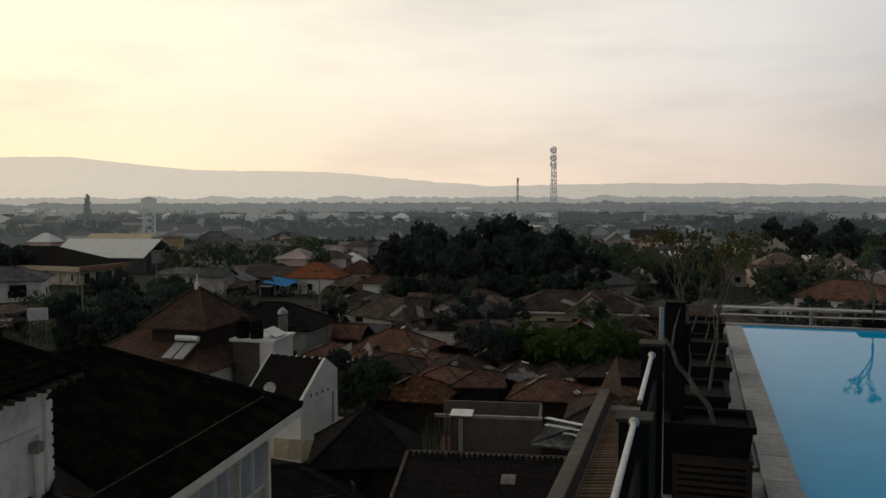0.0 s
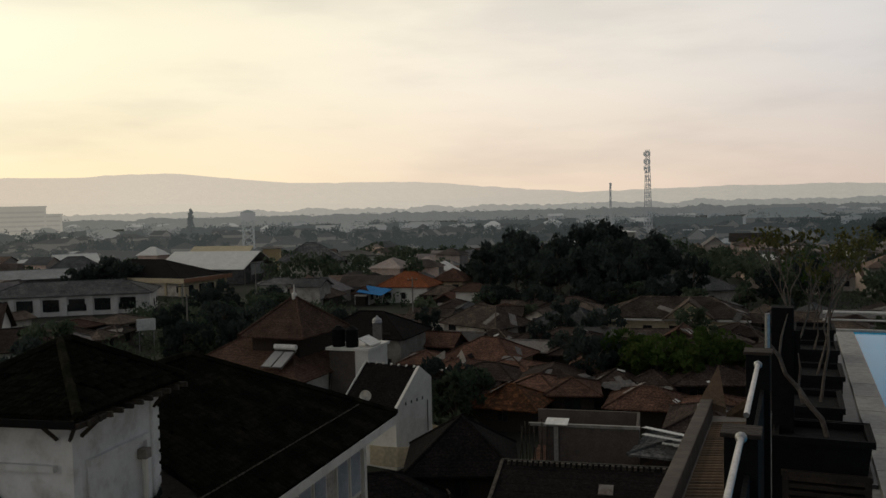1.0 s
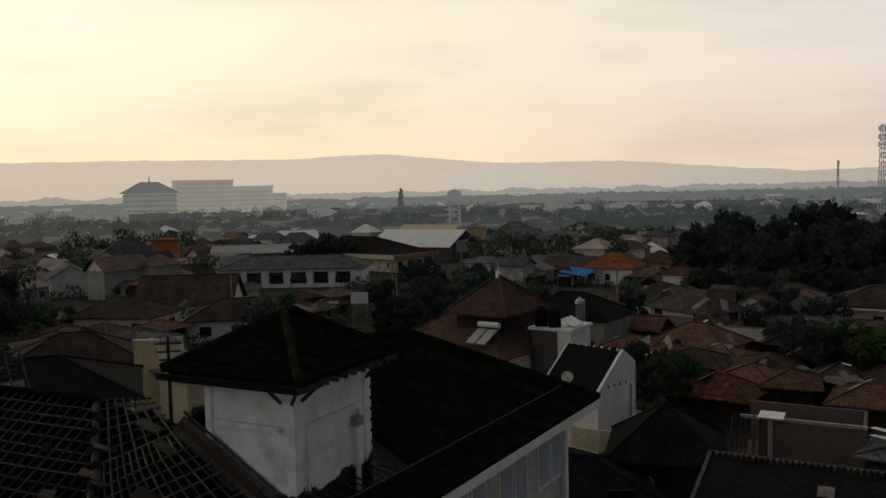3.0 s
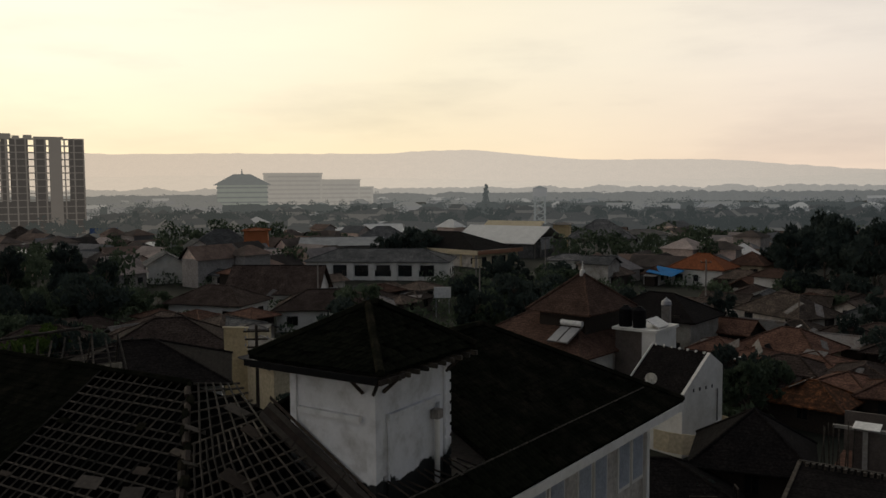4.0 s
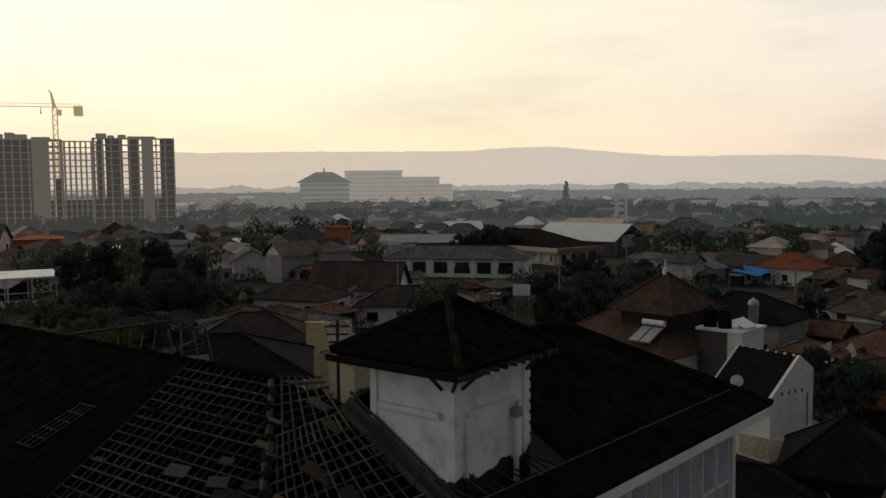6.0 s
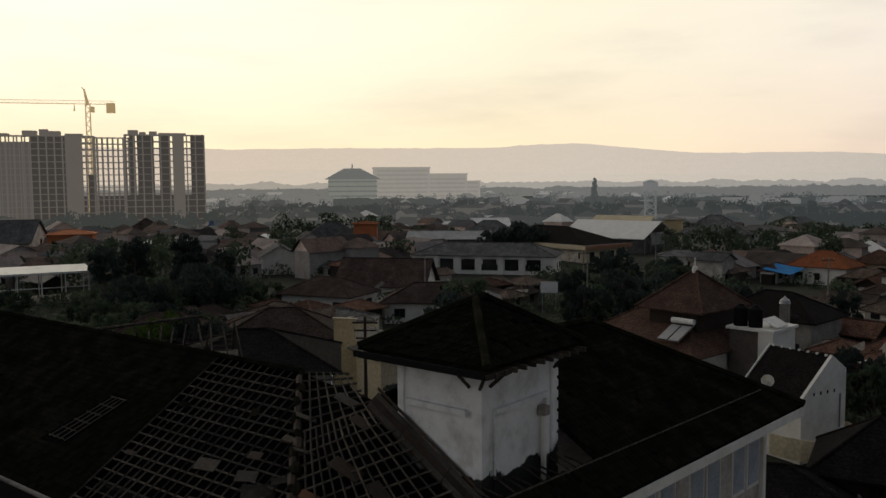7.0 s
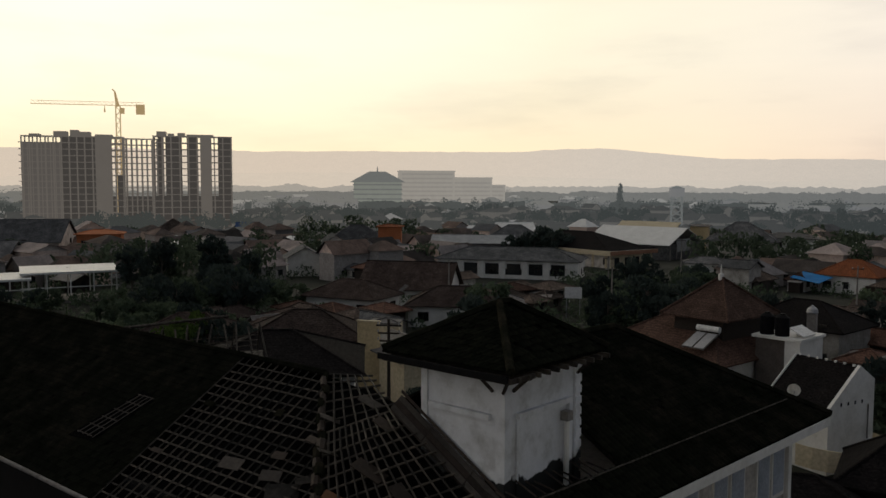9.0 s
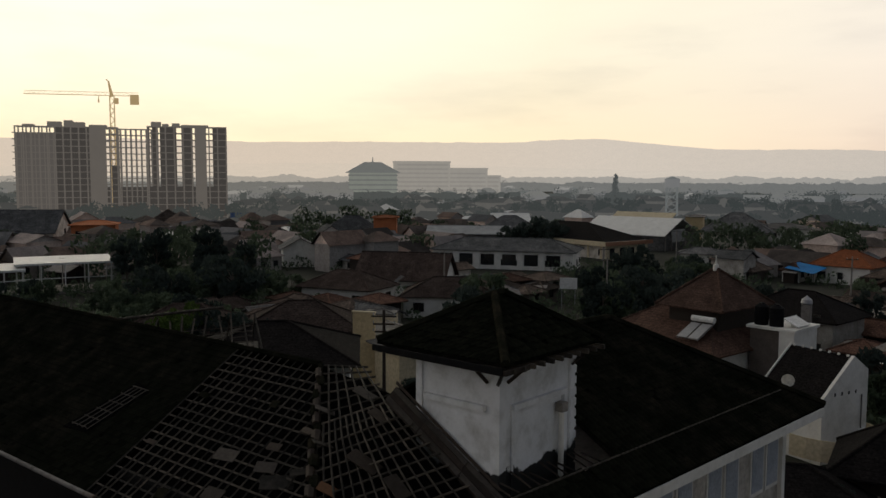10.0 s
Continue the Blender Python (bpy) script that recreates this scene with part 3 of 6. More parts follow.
BX = lambda az, d=377: polar(az, d)
TOP = 15 * 2.7
wing_a = carcass(pose(*BX(-58.45, 392), 0, 0, 52), 40, 13, 9, "grey concrete tower block under construction, half walled in")
wing_b = carcass(pose(*BX(-54.95, 400), 0, 0, 52), 20, 9, 6, "open concrete frame of unfinished tower block")
wing_c = carcass(pose(*BX(-51.35, 374), 0, 0, 50), 32, 9, 8, "concrete tower block under construction with open bays")
# set-back walls take the darker copy, the bays' shade put in colour
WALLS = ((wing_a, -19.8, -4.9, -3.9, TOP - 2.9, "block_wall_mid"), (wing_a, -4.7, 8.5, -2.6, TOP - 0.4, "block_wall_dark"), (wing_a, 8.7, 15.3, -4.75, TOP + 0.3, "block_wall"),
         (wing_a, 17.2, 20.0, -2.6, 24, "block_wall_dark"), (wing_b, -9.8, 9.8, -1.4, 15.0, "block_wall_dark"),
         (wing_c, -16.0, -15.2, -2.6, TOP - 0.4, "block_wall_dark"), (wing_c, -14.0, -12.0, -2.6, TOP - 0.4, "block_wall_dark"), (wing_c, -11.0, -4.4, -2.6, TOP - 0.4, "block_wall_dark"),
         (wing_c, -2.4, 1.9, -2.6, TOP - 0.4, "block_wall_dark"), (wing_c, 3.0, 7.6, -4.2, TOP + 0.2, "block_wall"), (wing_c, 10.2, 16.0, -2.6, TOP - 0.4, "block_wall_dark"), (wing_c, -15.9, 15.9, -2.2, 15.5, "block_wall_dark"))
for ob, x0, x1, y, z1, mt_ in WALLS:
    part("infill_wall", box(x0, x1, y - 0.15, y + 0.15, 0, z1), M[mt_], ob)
for i in range(9):
    x = -19.2 + i * 1.75
    part("pier", box(x - 0.16, x + 0.16, -4.45, -4.06, 0, TOP - 2.9), M["block_wall"], wing_a)
for f in range(2, 15):
    part("slab_edge", box(-20.9, -20.0, -4.4, -2.0, f * 2.7 - 0.3, f * 2.7), M["block_wall"], wing_a)
for ob, huts in ((wing_a, ((-5, 2.6, 2.0), (0.4, 1.6, 2.6), (4.5, 2.2, 1.9), (12, 3.4, 0.9), (-15, 2.0, 0.8))), (wing_c, ((-12.5, 1.9, 1.8), (-8.8, 1.2, 1.0), (-4.6, 1.5, 1.3), (3, 5.5, 0.7)))):
    for x, hw2, hh in huts:
        part("roof_hut", box(x - hw2, x + hw2, -3, 3, TOP + 0.002, TOP + hh), M["block_wall"], ob)

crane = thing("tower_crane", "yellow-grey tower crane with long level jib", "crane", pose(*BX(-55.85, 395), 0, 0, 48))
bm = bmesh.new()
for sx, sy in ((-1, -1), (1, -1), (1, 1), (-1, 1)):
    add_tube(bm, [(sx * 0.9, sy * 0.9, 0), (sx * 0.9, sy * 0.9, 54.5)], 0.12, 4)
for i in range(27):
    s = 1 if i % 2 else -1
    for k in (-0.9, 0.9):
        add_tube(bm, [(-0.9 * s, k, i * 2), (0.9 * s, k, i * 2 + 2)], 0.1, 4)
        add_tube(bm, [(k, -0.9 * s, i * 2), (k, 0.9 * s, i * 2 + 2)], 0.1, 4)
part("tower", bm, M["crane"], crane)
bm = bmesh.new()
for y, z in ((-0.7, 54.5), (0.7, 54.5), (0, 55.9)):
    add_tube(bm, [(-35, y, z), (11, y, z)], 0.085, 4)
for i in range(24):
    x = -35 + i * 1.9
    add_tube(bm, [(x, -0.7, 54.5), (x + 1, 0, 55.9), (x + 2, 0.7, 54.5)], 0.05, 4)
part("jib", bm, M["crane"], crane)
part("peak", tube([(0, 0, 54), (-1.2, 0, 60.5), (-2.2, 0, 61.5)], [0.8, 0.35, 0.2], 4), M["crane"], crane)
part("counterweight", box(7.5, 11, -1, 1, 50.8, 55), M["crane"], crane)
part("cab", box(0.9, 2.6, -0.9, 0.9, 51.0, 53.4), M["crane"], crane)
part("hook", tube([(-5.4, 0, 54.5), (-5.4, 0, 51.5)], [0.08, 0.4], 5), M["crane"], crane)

# ---- the old house below: battens, tower, long wing ----
TW = pose(-10.19, 17.29, 0, 0, 0, -7)
tower = thing("stair_tower", "white stained plaster tower with broken dark tiled hip roof", "tower", TW)
bm = box(-2.65, 0, 0, 3.2, 0, 15.9)
part("wall", bm, M["stained_wall"], tower)
for nm, bx in (("corner_pilaster", (-0.22, 0.06, -0.06, 0.22)), ("corner_pilaster", (-2.71, -2.5, -0.06, 0.2)), ("corner_pilaster", (-0.2, 0.06, 3.0, 3.26))):
    part(nm, box(bx[0], bx[1], bx[2], bx[3], 0, 15.6, bevel=0.015), M["stained_wall"], tower)
part("panel_moulding", box(-2.4, -0.4, -0.13, 0.01, 14.33, 14.47), M["stained_wall"], tower)
part("panel_moulding", box(-0.01, 0.13, 0.45, 2.8, 14.33, 14.47), M["stained_wall"], tower)
part("panel_moulding", box(-0.01, 0.11, 2.68, 2.8, 11, 14.33), M["stained_wall"], tower)
part("panel_moulding", box(-0.01, 0.05, 0.45, 0.52, 11, 14.35), M["stained_wall"], tower)
part("downpipe", tube([(0.14, 2.5, 13.95), (0.14, 2.5, 11)], 0.075, 8), M["white_wall"], tower)
part("rain_head", box(0.02, 0.26, 2.37, 2.63, 13.9, 14.15, bevel=0.02), M["concrete"], tower)
for i in range(14):
    part("quoin", box(0.0, 0.085, 3.02, 3.29, 11.2 + i * 0.3, 11.4 + i * 0.3), M["stained_wall"], tower)
rb = bmesh.new()
ex0, ex1, ey0, ey1, ez, ax, ay0, ay1, az_ = -3.45, 0.75, -0.75, 3.5, 15.75, -1.5, 1.7, 2.1, 16.9
c0, c1, c2, c3, a0, a1 = (ex0, ey0, ez), (ex1, ey0, ez), (ex1, ey1, ez), (ex0, ey1, ez), (ax, ay0, az_), (ax, ay1, az_)
for pts in ([c0, c1, a0], [c1, c2, a1, a0], [c2, c3, a1], [c3, c0, a0, a1]):
    add_slab(rb, pts, 0.05)
part("roof", rb, M["old_tile"], tower, "mossy black tiled hip roof with missing tiles")
for a, b in ((c0, a0), (c1, a0), (c2, a1), (c3, a1), (a0, a1)):
    part("hip_cap", tube([Vector(a) + Vector((0, 0, 0.05)), Vector(b) + Vector((0, 0, 0.05))], 0.11, 6), M["old_tile_piece"], tower)
for i in range(11):
    x = ex0 + 0.15 + i * 0.41
    part("rafter", box(x - 0.035, x + 0.035, ey0 - 0.12, 0.1, ez - 0.22, ez - 0.1), M["dark_wood"], tower)
    y = ey0 + 0.2 + i * 0.39
    part("rafter", box(-0.1, ex1 + 0.14, y - 0.035, y + 0.035, ez - 0.22, ez - 0.1), M["batten"], tower)
# black board and dark soffit added to darken the underside of the eaves
part("eaves_board", box(ex0 - 0.02, ex1 + 0.02, ey0 - 0.16, ey0 - 0.12, ez - 0.2, ez - 0.04), M["black"], tower)
part("soffit", box(ex0 + 0.05, ex1 - 0.1, ey0 - 0.05, 0.0, ez - 0.25, ez - 0.225), M["dark_wood"], tower)
for p0, p1 in (((0.0, -0.05, 15.05), (0.6, -0.6, 15.6)), ((0.05, 3.1, 15.05), (0.65, 3.15, 15.6)), ((0.03, 0.3, 15.05), (0.66, 0.3, 15.6)), ((-0.35, -0.03, 15.05), (-0.35, -0.65, 15.6))):
    part("bracket", tube([p0, p1], 0.05, 4), M["dark_wood"], tower)

WG = pose(-5.81, 29.57, 0, 0, 0, -11)
wing = thing("long_wing", "old two-storey wing with a huge black mossy tiled roof", "house", WG)
EZ, RX = 12.05, -5.4
part("wall", box(-5.5, -1.15, -13.2, 1.3, 0, 11.7), M["plaster"], wing)
e0, e1, e2, e3 = (0, -14.4, EZ), (0, 2.1, EZ), (-10.9, 2.1, EZ), (-10.9, -9.8, EZ)
r0, r1 = (RX, -9.8, EZ + 3.05), (RX, -3.3, EZ + 3.05)
up_z = lambda x: EZ - x * 3.05 / 5.4
for pts in ([e0, e1, (-1.0, 1.1, up_z(-1.0)), (-1.0, -14.4, up_z(-1.0))], [(-1.0, -9.3, up_z(-1.0)), (-1.0, 1.1, up_z(-1.0)), r1, (RX, -9.3, EZ + 3.05)], [e1, e2, r1], [e2, e3, r0, r1]):
    part("roof_slope", slab(pts, 0.1), M["old_tile"], wing, "black mossy slope of small clay tiles")
# black sheet added over the pale wall top so the void looks shaded
part("attic_floor", box(-5.4, -1.1, -13.1, -9.0, 11.705, 11.74), M["attic_shade"], wing)
for i in range(12):
    y = -13.7 + i * 0.36
    part("rafter", tube([(-0.95, y, up_z(-0.95) - 0.02), (-1.85, y + 0.05, up_z(-1.85) - 0.25 - 0.1 * (i % 3))], 0.03, 4), M["dark_wood"], wing)
for a, b in ((r0, r1), (e1, r1), (e2, r1)):
    part("ridge_cap", tube([Vector(a) + Vector((0, 0, 0.06)), Vector(b) + Vector((0, 0, 0.06))], 0.13, 6), M["old_tile_piece"], wing)
part("flashing", tube([(-1.0, -13.6, EZ + 0.61), (-1.0, 0.8, EZ + 0.61)], 0.028, 5), M["batten"], wing, "pale metal strip along the roof")
part("fascia", box(-0.02, 0.06, -14.4, 2.0, EZ - 0.34, EZ - 0.06), M["white_wall"], wing, "white painted eaves board")
part("soffit", box(-1.15, -0.02, -14.4, 2.0, EZ - 0.34, EZ - 0.28), M["plaster"], wing)
for i, y in enumerate((-12.6, -9.6, -6.6, -3.6, -0.6)):
    for k in (0, 1):
        w = part("window", box(-1.20, -1.10, y + k * 1.15 - 0.5, y + k * 1.15 + 0.5, 9.2, 11.35), M["white_wall"], wing)
        part("pane", box(-1.14, -1.08, y + k * 1.15 - 0.4, y + k * 1.15 + 0.4, 9.35, 11.2), M["frosted"], w)
part("corner_post", box(-1.25, -1.0, 1.15, 1.4, 0, 11.7), M["white_wall"], wing)

LB = pose(-17.71, 19.09, 0, 0, 0, -5)
old = thing("stripped_house", "derelict house whose tiled roof is half stripped to battens", "house", LB)
RZ, RUN, FALL = 14.2, 5.5, 0.62
# wall coloured black, standing for the dark below the eaves
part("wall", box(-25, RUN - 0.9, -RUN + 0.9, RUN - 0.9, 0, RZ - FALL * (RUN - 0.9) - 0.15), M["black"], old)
zz = lambda r: RZ - FALL * r
rb = bmesh.new()
add_slab(rb, [(-26, -RUN, zz(RUN)), (-4.0, -RUN, zz(RUN)), (-4.0, 0, RZ), (-26, 0, RZ)], 0.07)
add_slab(rb, [(RUN, RUN, zz(RUN)), (-26, RUN, zz(RUN)), (-26, 0, RZ), (0, 0, RZ)], 0.07)
part("roof", rb, M["old_tile"], old, "black mossy tiles on the part still covered")
# floor coloured black for the shade inside the roof
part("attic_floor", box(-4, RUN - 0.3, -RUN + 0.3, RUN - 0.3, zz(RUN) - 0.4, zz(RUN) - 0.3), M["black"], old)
# the end slope runs from the hip to the strip roof beside the tower
hip_at = lambda f: Vector((RUN * f, -RUN * f, zz(RUN * f)))
BEND = Vector((4.9, -1.5, 13.9))
edge_at = lambda f: Vector((0.9, 1.2, 14.05)).lerp(BEND, f / 0.45) if f < 0.45 else BEND.lerp(Vector((7.5, -1.6, 12.33)), (f - 0.45) / 0.45)
DROP = Vector((0, 0, 0.35))
# black sheets added below the battens in place of deep shade
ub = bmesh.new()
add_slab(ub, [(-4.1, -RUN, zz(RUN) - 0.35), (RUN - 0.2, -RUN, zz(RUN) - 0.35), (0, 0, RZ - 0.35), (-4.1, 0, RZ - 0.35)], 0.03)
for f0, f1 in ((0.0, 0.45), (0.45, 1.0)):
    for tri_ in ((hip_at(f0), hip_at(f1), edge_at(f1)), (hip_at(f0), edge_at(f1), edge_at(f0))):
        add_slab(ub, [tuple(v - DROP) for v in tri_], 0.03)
part("roof_underlay", ub, M["attic_shade"], old, "black sheets standing in for shade under the battens")
rnd = random.Random(5)
n_b = 18
for i in range(n_b + 1):
    r = RUN * i / n_b
    j = rnd.uniform(-0.02, 0.02)
    part("batten", tube([(-4.05, -r, zz(r) + j), (r - 0.05, -r, zz(r) + rnd.uniform(-0.05, 0.03))], 0.034, 4), M["batten"], old)
    part("batten", tube([hip_at(i / n_b) + Vector((0, 0, j)), edge_at(i / n_b) + Vector((0, 0, rnd.uniform(-0.05, 0.03)))], 0.034, 4), M["batten"], old)
for i in range(26):
    x = -4.0 + i * 0.37
    part("rafter", tube([(x, -max(0, x), zz(max(0, x)) + 0.02), (x + rnd.uniform(-.08, .08), -RUN, zz(RUN) + 0.02)], 0.032, 4), M["batten"], old)
    if i % 2 == 0:
        f, g = (i + 1) / 28, (0.0, 0.34)[i // 2 % 2]
        part("rafter", tube([hip_at(q).lerp(edge_at(q), f) + Vector((0, 0, 0.02)) for q in (g, 0.45, 1.0)], 0.032, 4), M["batten"], old)
for i in range(11):
    r = rnd.uniform(1.2, RUN)
    x = rnd.uniform(-3.6, r - 0.3) if i % 3 else r - rnd.uniform(0.2, 0.9)
    L, wd, tw = rnd.uniform(0.2, 0.55), rnd.uniform(0.12, 0.3), rnd.uniform(-25, 25)
    mm = pose(x, -r, zz(r) + 0.05, math.degrees(math.atan(FALL)) + rnd.uniform(-6, 6), rnd.uniform(-5, 5), tw)
    part("loose_board", box(-L / 2, L / 2, -wd / 2, wd / 2, 0, 0.02, m=mm), M[rnd.choice(("batten", "old_tile_piece", "dark_wood"))], old)
slope = math.degrees(math.atan(FALL))
for x, y, L, wd, tw, mt_ in ((-0.2, -3.37, 0.75, 0.4, 12, "tarp_dark"), (1.5, -3.34, 0.6, 0.35, 28, "tarp_dark"), (2.3, -3.6, 0.9, 0.45, 40, "batten"), (2.9, -3.1, 0.9, 0.2, 60, "batten"), (1.8, -2.1, 0.5, 0.2, -10, "dark_wood"), (0.6, -4.4, 0.7, 0.4, 5, "dark_wood")):
    part("loose_board", box(-L / 2, L / 2, -wd / 2, wd / 2, 0, 0.025, m=pose(x, y, zz(-y) + 0.07, slope, 0, tw)), M[mt_], old)
for f, g, L, wd, tw, mt_ in ((0.28, 0.12, 0.6, 0.3, 50, "tarp_dark"), (0.25, 0.7, 0.7, 0.4, 20, "tarp_dark"), (0.6, 0.45, 0.9, 0.5, 15, "dark_wood"), (0.45, 0.1, 0.6, 0.25, 70, "batten"), (0.75, 0.6, 0.8, 0.4, -15, "dark_wood"), (0.42, 0.75, 0.6, 0.35, 5, "dark_wood")):
    part("loose_board", box(-L / 2, L / 2, -wd / 2, wd / 2, 0, 0.025, m=Matrix.Translation(hip_at(f).lerp(edge_at(f), g) + Vector((0, 0, 0.07))) @ pose(0, 0, 0, 8, 24, tw)), M[mt_], old)
part("loose_board", box(-0.25, 0.25, -0.2, 0.2, 0, 0.02, m=Matrix.Translation(hip_at(0.66).lerp(edge_at(0.66), 0.13) + Vector((0, 0, 0.09))) @ pose(0, 0, 0, 8, 24, 30)), M["orange_scrap"], old, "orange clay scrap")
# a hole imitated by a black sheet over the tiles, battens laid on it
part("hole_board", slab([(-8.1, -4.2, zz(4.2) + 0.075), (-6.7, -4.1, zz(4.1) + 0.075), (-5.9, -2.3, zz(2.3) + 0.075), (-6.9, -2.1, zz(2.1) + 0.075)], 0.03), M["attic_shade"], old)
for i in range(6):
    r = 2.3 + i * 0.34
    x = -6.7 - (r - 2.1) * 0.55
    part("batten", tube([(x - 0.1, -r, zz(r) + 0.095), (x + 0.85, -r, zz(r) + 0.095)], 0.022, 4), M["tarp_dark"], old)
for i in range(4):
    part("batten", tube([(-7.75 + i * 0.32, -4.05, zz(4.05) + 0.1), (-6.75 + i * 0.24, -2.3, zz(2.3) + 0.1)], 0.02, 4), M["tarp_dark"], old)
for i in range(24):
    f = i / 24
    q0, q1 = RUN * f, RUN * (f + 0.052)
    o1, o2, r = rnd.uniform(-0.05, 0.05), rnd.uniform(-0.03, 0.05), 0.10 + 0.09 * f + rnd.uniform(-0.02, 0.03)
    part("hip_tile", tube([(q0 + o1, -q0 + o1, zz(q0) + 0.03 + o2), (q1 + o1, -q1 + o1, zz(q1) + 0.07 + o2)], [r, r * 0.85], 7), M[("old_tile_piece", "dark_wood")[i % 2]], old)
part("ridge_cap", tube([(-26, 0, RZ + 0.04), (0, 0, RZ + 0.04)], 0.1, 6), M["old_tile_piece"], old)
part("gutter", tube([(-26, -RUN - 0.08, zz(RUN) - 0.02), (-3.5, -RUN - 0.08, zz(RUN) - 0.02)], 0.07, 8), M["zinc"], old, "pale metal gutter")

# ---- the roof deck with the pool ----
PL = pose(0, 0, 0, 0, 0, -16.6)          # local y runs along the pool's side
DECK = 18.4
hotel = tagged(part("pool_deck", box(-0.2, 9.0, -8, 11.33, 17.2, DECK - 0.06), M["coping"]), "grey concrete roof deck round the pool", "deck", kind="structure")
hotel.matrix_basis = PL
hw = tagged(part("hotel_wall", box(-0.25, 8.9, -9, 12.1, 0, 17.2), M["white_wall"]), "plain wall of the building under the pool deck", "wall", kind="structure")
hw.matrix_basis = PL
gp = thing("lean_to_roof", "weathered sloping strip of roof boards against the tower", "roof", TW)
lean_z = lambda x: 13.9 - 0.587 * (x + 2.48)
OUT, HI, LO = -0.5, -3.4, 0.35
part("deck", slab([(HI, OUT, lean_z(HI) - 0.27), (LO, OUT, lean_z(LO) - 0.27), (LO, -0.065, lean_z(LO)), (HI, -0.065, lean_z(HI))], 0.08), M["dark_wood"], gp)
rb_ = random.Random(3)
for i in range(3):
    y = OUT + i * 0.145
    for x0, x1 in ((HI, -2.3), (-2.26, -0.9), (-0.86, LO)):
        dz = rb_.uniform(0.01, 0.04) - 0.27 * (-0.065 - y) / 0.435
        part("board", slab([(x0, y, lean_z(x0) + dz), (x1, y, lean_z(x1) + dz), (x1, y + 0.125, lean_z(x1) + dz + 0.078), (x0, y + 0.125, lean_z(x0) + dz + 0.078)], 0.02), M[rb_.choice(("dark_wood", "dark_wood", "tarp_dark"))], gp)
part("flashing", slab([(HI, -0.1, lean_z(HI) + 0.09), (0.1, -0.1, lean_z(0.1) + 0.09), (0.1, -0.07, lean_z(0.1) + 0.16), (HI, -0.07, lean_z(HI) + 0.16)], 0.02), M["dark_wood"], gp)
# ---- houses nearby, one by one ----
def fwd(x, y, rot):
    return pose(x, y, 0, 0, 0, rot)


KEEP = []            # (x, y, radius) of ground already built on, or kept clear for the camera's view


def placed(name, label, x, y, rot, w, d, hw_, hr, roof, wall, **k):
    KEEP.append((x, y, 0.5 * max(w, d) + 0.8))
    return house(name, label, w, d, hw_, hr, M[roof], M[wall], fwd(x, y, rot), rnd=random.Random(int(abs(x * 7 + y * 3))), **k)


fin = placed("finial_house", "brown tiled hip-roofed house with a white finial", -26.2, 80.6, -15.4, 13.0, 13.0, 4.7, 3.4, "brown_tile", "white_wall", ridge=4)
ub = box(-2.6, 2.6, -3.6, 3.6, 5.6, 8.1)
for v in ub.verts:
    v.co += Vector((2.3, 0.75, 0))
part("upper_wall", ub, M["dark_wood"], fin)
rb = hip_roof_bm(5.4, 7.2, 3.3, 0.9, 0.4)
for v in rb.verts:
    v.co += Vector((2.3, 0.75, 8.0))
part("upper_roof", rb, M["brown_tile"], fin)
bm = bmesh.new()
for sx, sy in ((-1, -1), (1, -1), (1, 1), (-1, 1)):
    add_tube(bm, [(2.3 + sx * 0.2, 0.75, 11.35), (2.3 + sx * 3.6, 0.75 + sy * 4.5, 8.05)], 0.13, 6)
part("hip_cap", bm, M["brown_tile"], fin)
part("finial", tube([(2.3, 0.75, 11.1), (2.3, 0.75, 11.7), (2.3, 0.75, 11.78), (2.3, 0.75, 12.6)], [0.27, 0.27, 0.12, 0.04], 8), M["white_wall"], fin, "white plaster roof finial with a rod")

# solar water heater on the lower slope
heater = thing("solar_heater", "solar water heater with white tank on brown tiles", "water heater", pose(-23.7, 74.75, 6.1, 24, 0, -15.4))
part("tank", tube([(-1.15, 1.55, 0.45), (1.15, 1.55, 0.45)], 0.27, 12), M["white_metal"], heater)
for x in (-0.58, 0.58):
    pn = part("panel", box(x - 0.54, x + 0.54, -1.35, 1.25, 0.1, 0.2), M["zinc"], heater)
    part("pane", box(x - 0.48, x + 0.48, -1.28, 1.18, 0.201, 0.215), M["steel"], pn)
for x in (-1.0, 1.0):
    part("stand", box(x - 0.04, x + 0.04, -1.3, 1.6, 0.0, 0.1), M["steel"], heater)

# white block with water tanks beside it
annex = thing("white_annex", "white flat-roofed block with ledge and canopy", "building", fwd(-16.8, 79.6, -13))
KEEP.append((-17.6, 85.4, 7))
part("wall", box(0.2, 1.55, -2.2, 2.4, 0, 6.5), M["white_wall"], annex)
# drab stand-in for the lower roof that covers this spot in the camera's view
part("lower_wall", box(-2.6, 0.19, -2.0, 2.4, 0, 6.5), M["tarp"], annex, "drab lower wall in place of the brown roof")
part("parapet", box(-2.8, 1.75, -2.4, 2.6, 6.5, 6.75), M["white_wall"], annex)
part("door_canopy", slab([(0.3, -1.6, 7.6), (1.6, -1.6, 6.95), (1.6, 0.8, 6.95), (0.3, 0.8, 7.6)], 0.1), M["white_metal"], annex)
part("stair_hut", box(0.5, 1.4, -0.6, 0.8, 6.75, 6.95), M["white_wall"], annex)
